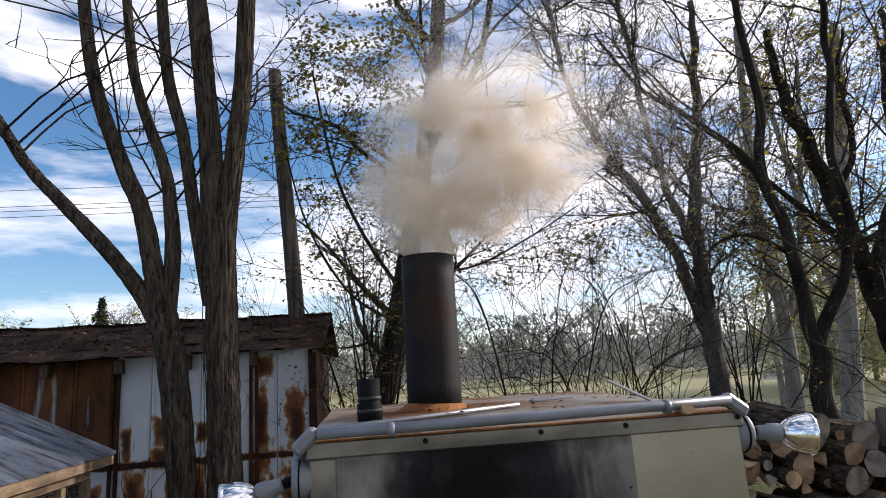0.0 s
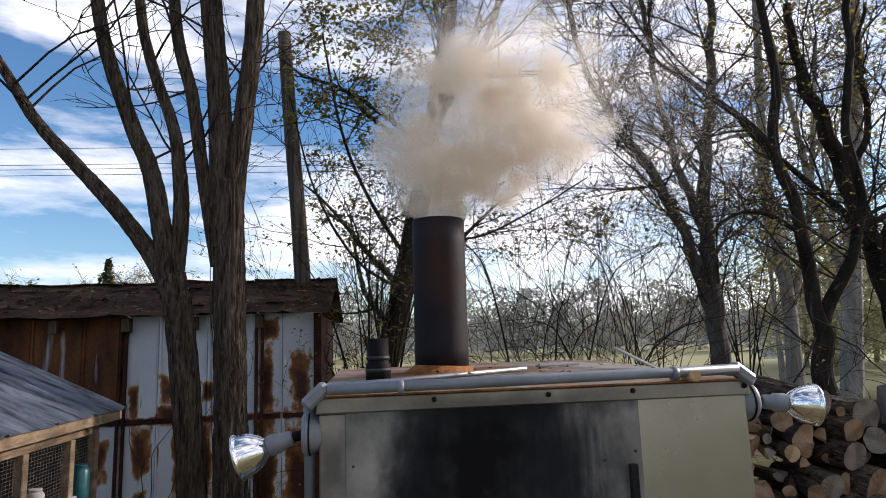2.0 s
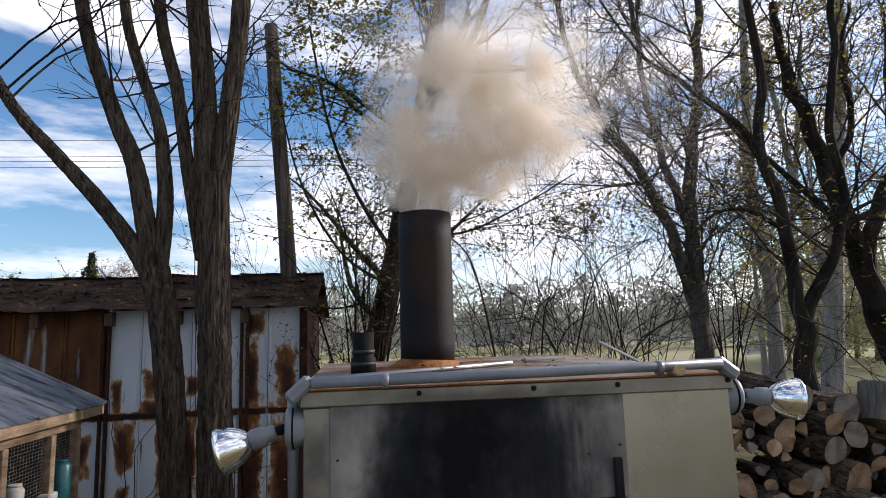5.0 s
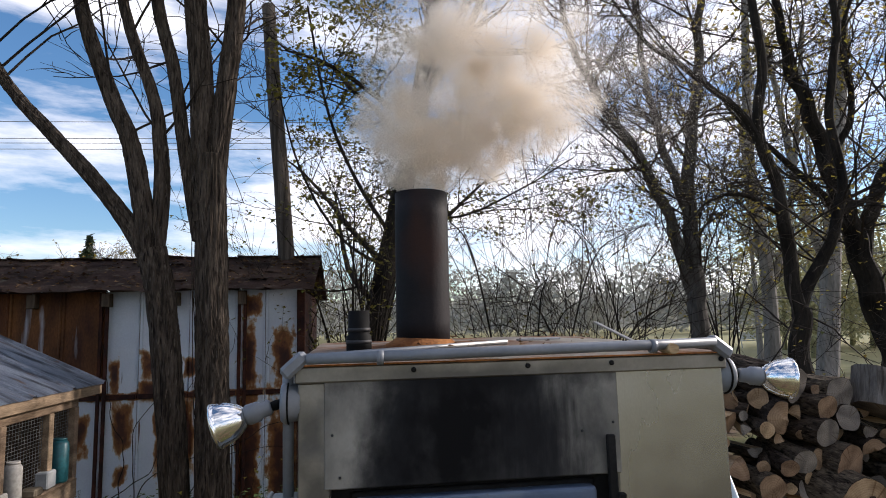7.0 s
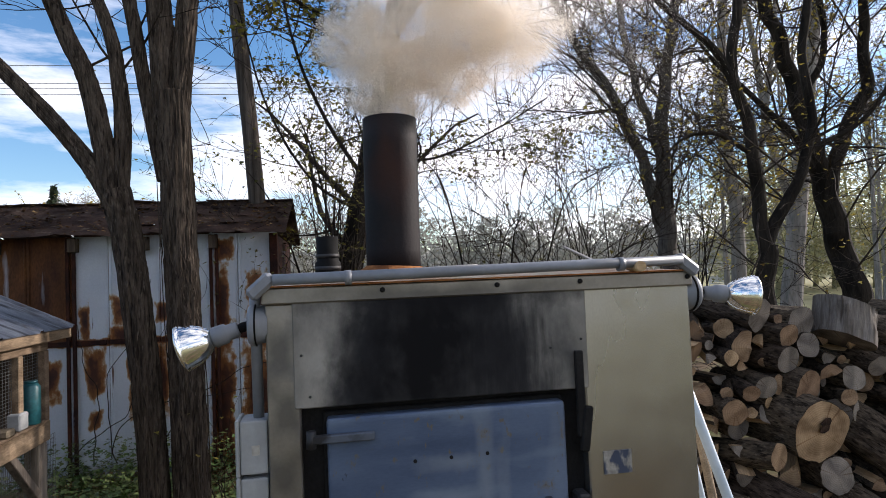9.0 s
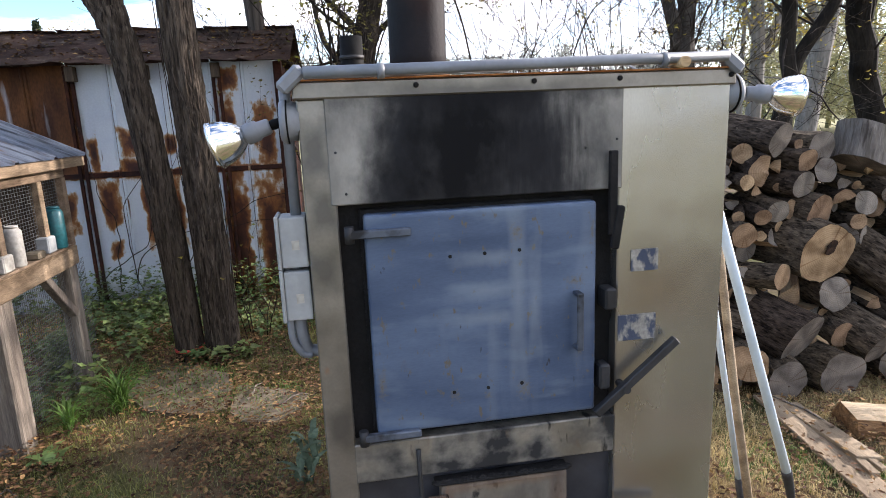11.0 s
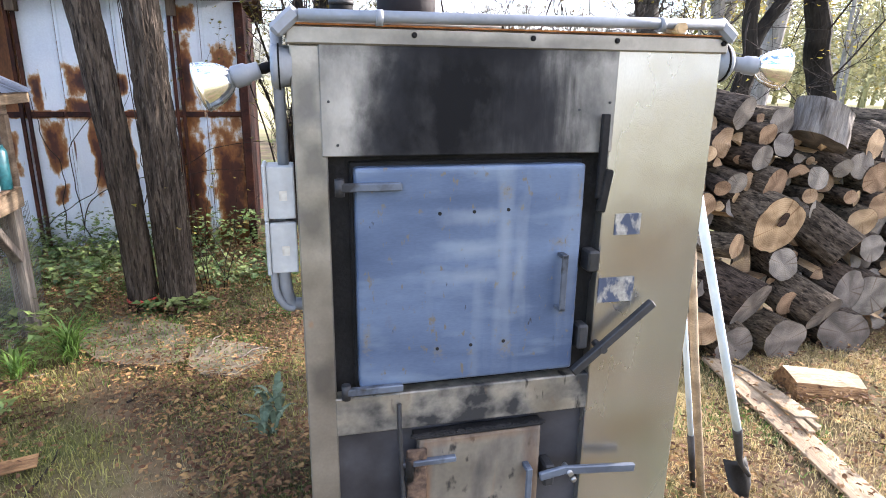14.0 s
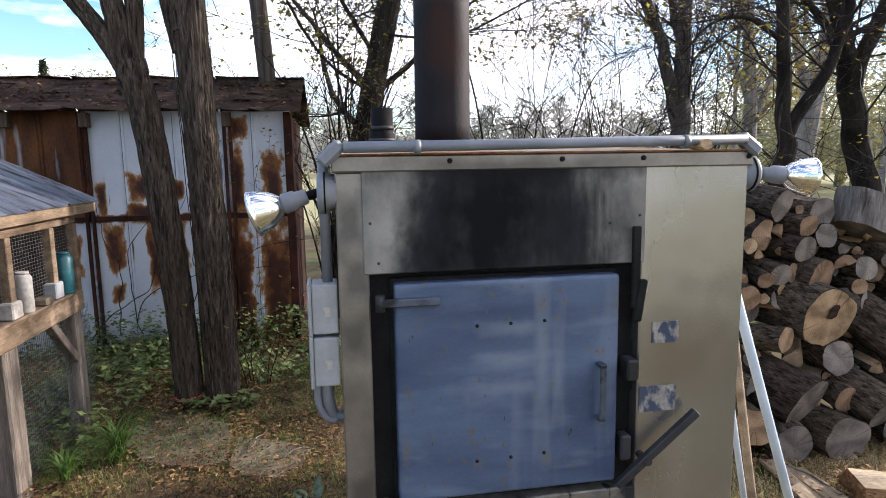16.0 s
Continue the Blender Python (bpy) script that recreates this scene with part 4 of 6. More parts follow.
def tree(name, label, limbs, seed, bark="bark_dark", leaves=0, leaf_size=0.07, leaf_mat="leaf", levels=3, density=1.0, spread=0.9, lift=0.35,
         droop=0.0, sides=14, rough=0.06, twig=0.004, start=0.25, leaf_where=None, bare_trunk=False, thick=0.05, crook=0.0):
    rng = random.Random(seed)
    limbs = [([Vector(p) for p in pts], a, b) for pts, a, b in limbs]
    root = tagged(empty(name, limbs[0][0][0]), label, "tree" if "tree" in name else "shrub")
    off = limbs[0][0][0]
    v, f = [], []
    for k, (pts, r0, r1) in enumerate(limbs):
        line = smooth_line(pts, 9 if sides < 30 else 18)
        if crook:
            line = [p + Vector((noise.noise((p.z * 1.6, k * 3.1, seed)), noise.noise((p.z * 1.6, k * 3.1, seed + 9)), 0)) * crook for p in line]
        m = len(line) - 1
        rad = [r0 + (r1 - r0) * i / m for i in range(m + 1)]
        if k == 0 and pts[0].z < 0.5:
            for i in range(min(6, m)):
                rad[i] *= 1 + 0.22 * (1 - i / 6) ** 2
        a, b = tube_arrays([p - off for p in line], rad, sides, rough, seed + k * 3, True, len(v))
        v += a
        f += b
    trunk = new("trunk", mesh_of("trunk", v, f, M[bark]))
    trunk.parent = root
    lines, tips = grow(limbs[1:] if bare_trunk else limbs, rng, levels, spread, density, lift, twig, droop, start, thick)
    v, f = [], []
    for pts, rad, level in lines:
        a, b = tube_arrays([p - off for p in pts], rad, 5 if level == 1 else 3, 0, 0, False, len(v))
        v += a
        f += b
    if v:
        # twigs of far trees share the bark colour paled for haze
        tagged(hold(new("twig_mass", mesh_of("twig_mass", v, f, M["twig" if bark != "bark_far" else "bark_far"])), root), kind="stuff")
    if leaves:
        v, f = [], []
        if leaf_where:
            tips = [t for t in tips if leaf_where(t)] or tips
        for _ in range(leaves):
            t = tips[rng.randrange(len(tips))]
            a, b = leaf_arrays(t - off + Vector((rng.gauss(0, 0.09), rng.gauss(0, 0.09), rng.gauss(0, 0.07))), leaf_size * rng.uniform(0.6, 1.3), rng, len(v))
            v += a
            f += b
        hold(new("crown", mesh_of("crown", v, f, M[leaf_mat])), root)
    return root


def build_trees():
    tree("locust_tree", "bare grey-brown locust tree forking into three limbs",
         [([(-1.86, 3.55, -0.05), (-1.885, 3.5, 0.9), (-1.935, 3.45, 1.7), (-2.005, 3.42, 2.4), (-2.08, 3.4, 2.78)], 0.105, 0.105),
          ([(-2.08, 3.4, 2.66), (-2.25, 3.4, 2.97), (-2.52, 3.4, 3.33), (-2.84, 3.4, 3.69), (-3.16, 3.4, 4.05), (-3.37, 3.4, 4.38), (-3.66, 3.4, 4.90), (-3.9, 3.4, 5.8)], 0.072, 0.025),
          ([(-2.09, 3.4, 2.65), (-2.17, 3.4, 3.2), (-2.27, 3.4, 3.66), (-2.43, 3.4, 4.04), (-2.70, 3.4, 4.85), (-2.85, 3.35, 6.0)], 0.082, 0.045),
          ([(-2.05, 3.4, 2.65), (-2.02, 3.42, 3.29), (-2.05, 3.42, 3.7), (-2.11, 3.42, 4.04), (-2.38, 3.45, 4.87), (-2.5, 3.4, 6.0)], 0.065, 0.035)],
         11, "bark", density=0.42, spread=0.95, sides=64, rough=0.11, start=0.35, thick=0.010, bare_trunk=True)
    tree("locust_tree", "bare grey-brown locust tree with thick vine-wrapped trunk and three limbs",
         [([(-1.60, 3.55, -0.05), (-1.60, 3.5, 0.9), (-1.605, 3.45, 1.7), (-1.618, 3.43, 2.4), (-1.65, 3.42, 3.55)], 0.13, 0.115),
          ([(-1.72, 3.42, 2.85), (-1.80, 3.42, 3.3), (-1.87, 3.42, 3.71), (-1.96, 3.42, 4.3), (-2.10, 3.42, 4.88), (-2.2, 3.4, 6.0)], 0.055, 0.045),
          ([(-1.67, 3.42, 3.0), (-1.70, 3.42, 3.5), (-1.73, 3.42, 4.15), (-1.80, 3.42, 4.89), (-1.9, 3.4, 6.0)], 0.098, 0.08),
          ([(-1.63, 3.42, 3.0), (-1.60, 3.42, 3.5), (-1.53, 3.42, 4.16), (-1.46, 3.42, 4.91), (-1.42, 3.4, 6.0)], 0.085, 0.07)],
         12, "bark", density=0.3, spread=0.9, sides=68, rough=0.11, start=0.3, thick=0.010, bare_trunk=True)
    tree("maple_tree", "leaning maple tree with thinning yellow-green leaves behind the furnace",
         [([(-0.75, 6.4, 0.0), (-0.45, 6.5, 1.4), (-0.2, 6.5, 2.41), (0.04, 6.5, 3.47), (0.38, 6.5, 5.06), (0.66, 6.5, 6.73), (0.8, 6.5, 8.0)], 0.19, 0.10),
          ([(0.25, 6.5, 4.6), (0.43, 6.5, 5.22), (0.88, 6.4, 5.9), (1.32, 6.4, 6.76), (1.6, 6.3, 8.0)], 0.08, 0.04),
          ([(0.0, 6.5, 3.3), (-0.5, 6.3, 4.1), (-0.85, 6.2, 5.0), (-1.1, 6.2, 6.4)], 0.03, 0.012),
          ([(0.1, 6.4, 3.6), (0.9, 6.2, 3.55), (1.7, 6.1, 3.9), (2.4, 6.0, 4.3)], 0.018, 0.008),
          ([(-0.1, 6.5, 2.9), (-0.7, 6.2, 3.3), (-1.2, 6.1, 4.2), (-1.5, 6.0, 5.4)], 0.022, 0.008)],
         13, "bark_dark", leaves=6200, leaf_size=0.07, density=0.8, leaf_where=lambda p: -1.5 < p.x < 0.35 or p.z < 4.0 and p.x > -1.5, spread=1.0, start=0.3)
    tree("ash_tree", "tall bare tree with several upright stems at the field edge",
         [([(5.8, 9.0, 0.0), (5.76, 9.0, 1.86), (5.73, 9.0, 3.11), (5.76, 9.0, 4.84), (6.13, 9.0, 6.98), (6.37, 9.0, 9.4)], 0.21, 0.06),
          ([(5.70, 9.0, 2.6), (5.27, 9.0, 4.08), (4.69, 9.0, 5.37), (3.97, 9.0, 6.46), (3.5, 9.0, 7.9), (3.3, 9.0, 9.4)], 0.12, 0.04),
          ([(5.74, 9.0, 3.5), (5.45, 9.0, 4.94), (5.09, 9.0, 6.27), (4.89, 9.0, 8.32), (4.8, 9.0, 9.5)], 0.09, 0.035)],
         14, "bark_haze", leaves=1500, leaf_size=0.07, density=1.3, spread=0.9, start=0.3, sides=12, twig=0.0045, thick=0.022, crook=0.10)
    tree("walnut_tree", "dark forked tree with spreading bare branches behind the woodpile",
         [([(4.62, 4.8, 0.0), (4.55, 4.8, 1.42), (4.53, 4.8, 2.21)], 0.135, 0.10),
          ([(4.53, 4.8, 2.1), (4.49, 4.8, 2.83), (4.43, 4.8, 3.64), (4.27, 4.8, 4.25), (4.38, 4.8, 5.03), (4.33, 4.8, 5.96), (4.3, 4.8, 7.2)], 0.085, 0.04),
          ([(4.55, 4.8, 2.1), (4.88, 4.8, 2.77), (5.14, 4.8, 3.16), (5.27, 4.8, 3.64), (5.23, 4.8, 4.55), (5.42, 4.8, 5.57), (5.5, 4.8, 7.0)], 0.075, 0.04),
          ([(4.29, 4.8, 4.12), (3.91, 4.7, 4.59), (3.3, 4.6, 4.99), (2.75, 4.5, 5.25), (2.3, 4.4, 5.9)], 0.05, 0.012),
          ([(4.45, 4.8, 3.3), (3.9, 4.6, 3.5), (3.4, 4.5, 3.4), (2.9, 4.4, 3.0)], 0.03, 0.008),
          ([(5.2, 4.8, 3.3), (5.9, 4.6, 3.7), (6.4, 4.5, 4.4)], 0.04, 0.015)],
         15, "bark_dark", leaves=700, leaf_size=0.055, leaf_mat="leaf_gold", density=1.1, spread=1.0, start=0.12, droop=0.25, thick=0.013, twig=0.003, crook=0.09)
    tree("maple_tree", "thick-trunked dark tree with heavy limbs beside the field",
         [([(7.45, 6.5, 0.0), (7.35, 6.5, 1.10), (7.23, 6.5, 1.88), (6.98, 6.5, 2.88), (6.80, 6.5, 3.54), (6.53, 6.5, 4.48), (6.28, 6.5, 5.38), (6.09, 6.5, 6.11), (5.95, 6.5, 7.2)], 0.23, 0.055),
          ([(6.98, 6.5, 2.9), (7.10, 6.5, 3.3), (7.37, 6.5, 3.90), (7.67, 6.5, 4.63), (7.84, 6.5, 5.57), (7.87, 6.5, 6.33), (8.1, 6.5, 7.6)], 0.13, 0.05),
          ([(6.86, 6.5, 3.3), (6.36, 6.45, 3.90), (5.92, 6.4, 4.34), (5.20, 6.3, 4.82), (4.85, 6.2, 5.2)], 0.065, 0.02),
          ([(6.6, 6.5, 4.3), (6.95, 6.4, 5.1), (7.0, 6.4, 6.0), (7.2, 6.4, 7.2)], 0.06, 0.025)],
         16, "bark_dark", leaves=2600, leaf_size=0.07, leaf_mat="leaf_gold", density=1.05, spread=1.0, start=0.2, thick=0.017, twig=0.0035, crook=0.14)
    tree("ash_tree", "trunk standing in the field beyond the woodpile, bark paled for haze",
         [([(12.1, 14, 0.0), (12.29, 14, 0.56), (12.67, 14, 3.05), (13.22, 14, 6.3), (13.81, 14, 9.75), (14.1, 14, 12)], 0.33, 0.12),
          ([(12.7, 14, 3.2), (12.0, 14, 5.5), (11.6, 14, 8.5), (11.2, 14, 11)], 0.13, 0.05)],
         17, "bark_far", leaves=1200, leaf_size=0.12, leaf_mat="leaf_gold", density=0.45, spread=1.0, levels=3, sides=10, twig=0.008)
    tree("ash_tree", "tall tree with sparse golden leaves at the field edge, bark greyed for haze",
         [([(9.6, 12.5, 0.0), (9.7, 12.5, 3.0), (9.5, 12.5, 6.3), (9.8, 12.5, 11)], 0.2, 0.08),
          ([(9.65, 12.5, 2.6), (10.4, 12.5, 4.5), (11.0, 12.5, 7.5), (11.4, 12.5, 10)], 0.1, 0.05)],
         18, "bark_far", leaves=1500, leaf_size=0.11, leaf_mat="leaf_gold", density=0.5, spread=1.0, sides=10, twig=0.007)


def build_thicket():
    rng = random.Random(29)
    for k in range(4):
        x, y = 14.5 + 3.6 * k + rng.uniform(-0.6, 0.6), rng.uniform(17, 26)
        h, r = rng.uniform(8, 12), rng.uniform(0.09, 0.17)
        sway = rng.uniform(-0.7, 0.7)
        tree("ash_tree", "slim trunk in the thin wood beyond the field, bark paled for haze", [([(x, y, 0), (x + sway * 0.3, y, h * 0.4), (x + sway, y, h)], r, r * 0.3),
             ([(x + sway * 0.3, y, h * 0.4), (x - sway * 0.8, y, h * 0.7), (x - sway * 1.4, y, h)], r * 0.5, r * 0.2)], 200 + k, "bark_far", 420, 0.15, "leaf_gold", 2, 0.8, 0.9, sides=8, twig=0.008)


build_thicket()


def shrub(name, label, base, seed, stems, reach, height, lean=(0, 0), leaves=0, leaf_mat="leaf", leaf_size=0.06, arch=0.0, r=0.012, levels=2, density=0.6):
    rng = random.Random(seed)
    limbs = []
    for _ in range(stems):
        a = rng.uniform(0, 6.283)
        out = Vector((math.cos(a) + lean[0], 0.5 * math.sin(a) + lean[1], 0)) * reach * rng.uniform(0.35, 1)
        b = Vector(base) + Vector((rng.gauss(0, 0.1), rng.gauss(0, 0.08), 0))
        h = height * rng.uniform(0.55, 1)
        limbs.append(([b, b + out * 0.25 + Vector((0, 0, h * 0.42)), b + out * 0.6 + Vector((0, 0, h * 0.8)), b + out * 1.0 + Vector((0, 0, h * (1.0 - arch)))], r * rng.uniform(0.6, 1.2), 0.003))
    return tree(name, label, limbs, seed, "bark_dark", leaves, leaf_size, leaf_mat, levels, density, 0.7, 0.5, 0.0, 6, 0.0, 0.0025, 0.3)


build_trees()
shrub("elder_shrub", "many-stemmed leafy shrub beside the shed corner", (-0.45, 6.0, 0.3), 31, 17, 1.15, 3.9, (-0.1, 0), 900, "leaf", 0.055, r=0.022)
shrub("bramble_shrub", "arching bare stems behind the furnace", (0.9, 3.6, 0.0), 32, 15, 1.5, 3.4, (0.35, 0), 60, "leaf", 0.05, 0.10, 0.012)
shrub("bramble_shrub", "tangle of thin bare stems behind the furnace", (1.9, 4.4, 0.0), 33, 16, 1.7, 3.3, (0.1, 0), 80, "leaf", 0.05, 0.18, 0.012)
shrub("bramble_shrub", "thin bare saplings near the field edge", (3.3, 6.4, 0.0), 34, 7, 1.8, 4.2, (0, 0), 200, "leaf", 0.06, 0.1, 0.014)
shrub("privet_shrub", "thin yellow-green shrub behind the shed corner", (-0.62, 5.6, 0.0), 35, 14, 0.35, 2.2, (0, 0), 700, "leaf", 0.055, r=0.008)

shrub("hawthorn_shrub", "yellowing leafy thicket beyond the woodpile", (7.7, 11.5, 0.0), 36, 12, 2.2, 5.4, (0, 0), 2400, "leaf_gold", 0.085, r=0.025)


shrub("privet_shrub", "small yellow-leaved sprig at the tree foot", (-1.36, 3.75, 0.03), 38, 5, 0.10, 0.42, (0, 0), 60, "leaf_gold", 0.045, r=0.004, levels=1, density=0.3)


def build_vines():
    rng = random.Random(44)
    for _ in range(9):
        a, w = rng.uniform(0, 6.283), rng.uniform(-1.1, 1.1)
        pts = []
        for k in range(26):
            z = 0.05 + 3.4 * k / 25
            cx = -1.60 - 0.045 * max(0, z - 1.4) / 1.9
            cy = 3.555 - 0.055 * z if z < 2.4 else 3.425
            b = a + w * z + 0.5 * noise.noise((z * 1.5, a, 2))
            r = 0.142 + 0.006 * noise.noise((z * 3, a, 8))
            pts.append((cx + r * math.cos(b), cy + r * math.sin(b), z))
        tagged(tube("trunk_vine", pts, [0.0045 * (1 - 0.5 * k / 25) for k in range(26)], M["bark"], sides=5), "thin dead vine clinging to the locust trunk", "vine", "vines on the trunk")


build_vines()

# ---------------------------------------------------------------- distance
def build_distance():
    rng = random.Random(50)
    v, f = [], []
    for k in range(240):
        a = rng.uniform(-1.25, 1.25)
        d = rng.uniform(95, 150)
        x, y = d * math.sin(a), d * math.cos(a)
        h, w = rng.uniform(5, 13), rng.uniform(3, 6)
        for _ in range(420):
            u, r = rng.uniform(0, 6.283), math.sqrt(rng.random()) * w
            z = h * (0.08 + 0.92 * rng.random() ** 0.8)
            r *= 1.15 - 0.75 * z / h
            p = (x + r * math.cos(u), y + r * math.sin(u), z)
            q, g = leaf_arrays(p, rng.uniform(0.4, 0.95), rng, len(v), 1.0)
            v += q
            f += g
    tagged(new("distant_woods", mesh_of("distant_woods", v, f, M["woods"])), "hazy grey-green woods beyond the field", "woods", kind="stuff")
    v, f = [], []
    for k in range(46):
        a, d = rng.uniform(0.62, 1.12), rng.uniform(34, 58)
        x, y = d * math.sin(a), d * math.cos(a)
        h, w = rng.uniform(6, 12), rng.uniform(2.0, 3.6)
        for _ in range(900):
            u, r = rng.uniform(0, 6.283), math.sqrt(rng.random()) * w
            z = h * (0.12 + 0.88 * rng.random())
            q, g = leaf_arrays((x + r * math.cos(u), y + r * math.sin(u), z), rng.uniform(0.14, 0.34), rng, len(v), 1.0)
            v += q
            f += g
        q, g = tube_arrays([(x, y, 0), (x + 0.3, y, h * 0.5), (x, y, h)], [0.16, 0.1, 0.03], 5, 0, 0, False, len(v))
        v += q
        f += g
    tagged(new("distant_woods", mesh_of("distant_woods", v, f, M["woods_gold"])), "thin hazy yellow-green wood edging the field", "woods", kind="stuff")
    # ring of trees out of view, added only to shape reflections in the steel
    v, f = [], []
    for k in range(130):
        a = rng.uniform(1.25, 2 * math.pi - 1.25)
        d = rng.uniform(45, 60)
        x, y = d * math.sin(a), d * math.cos(a)
        h, w = rng.uniform(5, 11), rng.uniform(2, 3.5)
        for _ in range(120):
            u, r = rng.uniform(0, 6.283), math.sqrt(rng.random()) * w
            z = h * (0.05 + 0.95 * rng.random())
            q, g = leaf_arrays((x + r * math.cos(u), y + r * math.sin(u), z), rng.uniform(0.5, 1.1), rng, len(v), 1.0)
            v += q
            f += g
    tagged(new("yard_woods", mesh_of("yard_woods", v, f, M["woods"])), "unseen trees added behind the camera for the steel to reflect", "woods", kind="stuff")
    # low wooded ridge on the horizon, in the woods colour paled for haze
    v, f = [], []
    n = 120
    for i in range(n + 1):
        a = -1.5 + 3.0 * i / n
        h = 15 + 7 * noise.noise((i * 0.09, 3, 1)) + 2.2 * noise.noise((i * 0.9, 1, 4))
        for d, z in ((260, -1), (290, h * 0.55), (330, h), (420, h * 0.4)):
            v.append((d * math.sin(a), d * math.cos(a), z))
    f = [(i * 4 + k, (i + 1) * 4 + k, (i + 1) * 4 + k + 1, i * 4 + k + 1) for i in range(n) for k in range(3)]
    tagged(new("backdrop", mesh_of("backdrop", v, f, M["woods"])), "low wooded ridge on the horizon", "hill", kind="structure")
    v, f = [], []
    off = Vector((-19.6, 45, 0))
    for _ in range(1700):
        z = rng.uniform(3.0, 9.2)
        r = (9.35 - z) * 0.33 * math.sqrt(rng.random()) * (0.75 + 0.35 * math.sin(z * 5.0))
        u = rng.uniform(0, 6.283)
        q, g = leaf_arrays((r * math.cos(u), r * math.sin(u), z), rng.uniform(0.2, 0.4), rng, len(v), 1.0)
        v += q
        f += g
    con = tagged(empty("conifer_tree", off), "dark pointed evergreen beyond the shed roof", "tree")
    hold(new("crown", mesh_of("crown", v, f, M["conifer"])), con)
    tube("trunk", [(0, 0, 0), (0, 0, 8)], [0.2, 0.05], M["bark_dark"], con, 8)
    for k, (x, y, h, s) in enumerate(((-27, 44, 7.5, 61), (-21, 46, 7.2, 62), (-30, 47, 7.5, 63), (-18.0, 45, 7.8, 64), (-15, 44, 6.8, 65))):
        tree("poplar_tree", "slender bare tree with a few pale leaves", [([(x, y, 0), (x + 0.2, y, h * 0.5), (x, y, h * 0.95)], 0.16, 0.04),
             ([(x, y, h * 0.35), (x + 0.9, y, h * 0.7), (x + 1.2, y, h * 0.9)], 0.1, 0.03)], s, "bark_far", 260, 0.28, "leaf_gold", 2, 1.4, 0.9, sides=6, twig=0.012)
    # child's swing frame out in the field
    sw = tagged(empty("swing_frame", (27.5, 40, 0)), "white garden swing frame standing in the field", "swing")
    for x0, y0 in ((-0.9, -0.6), (-0.9, 0.6), (0.9, -0.6), (0.9, 0.6)):
        tube("leg", [(x0 * 1.15, y0, 0), (x0, 0, 2.0)], 0.04, M["white_paint"], sw, 6)
    tube("top_bar", [(-0.95, 0, 2.0), (0.95, 0, 2.0)], 0.04, M["white_paint"], sw, 6)
    part("bench_seat", box(-0.6, 0.6, -0.25, 0.25, 0.5, 0.56), M["white_paint"], sw)
    part("bench_back", box(-0.6, 0.6, 0.22, 0.28, 0.6, 1.1), M["white_paint"], sw)
    # overhead lines
    post = tagged(empty("line_post", (-60, 25, 0)), "wooden line post at the road", "pole")
    tube("shaft", [(0, 0, -0.1), (0, 0, 12)], [0.16, 0.12], M["pole"], post, 10)
    part("crossarm", box(-0.06, 0.06, -0.5, 0.5, 10.0, 10.12), M["pole"], post)
    for k, (z0, z1) in enumerate(((10.75, 11.2), (10.15, 10.5), (9.95, 10.3), (9.75, 10.05))):
        pts = [(-60 + 65 * i / 20, 25, z0 + (z1 - z0) * (i / 20) * 1.6 - 0.3 + 0.0022 * (i - 12) ** 2) for i in range(21)]
        tagged(tube("power_line", pts, 0.014, M["wire"], sides=5), "thin dark overhead line", "cable", "overhead lines")


build_distance()

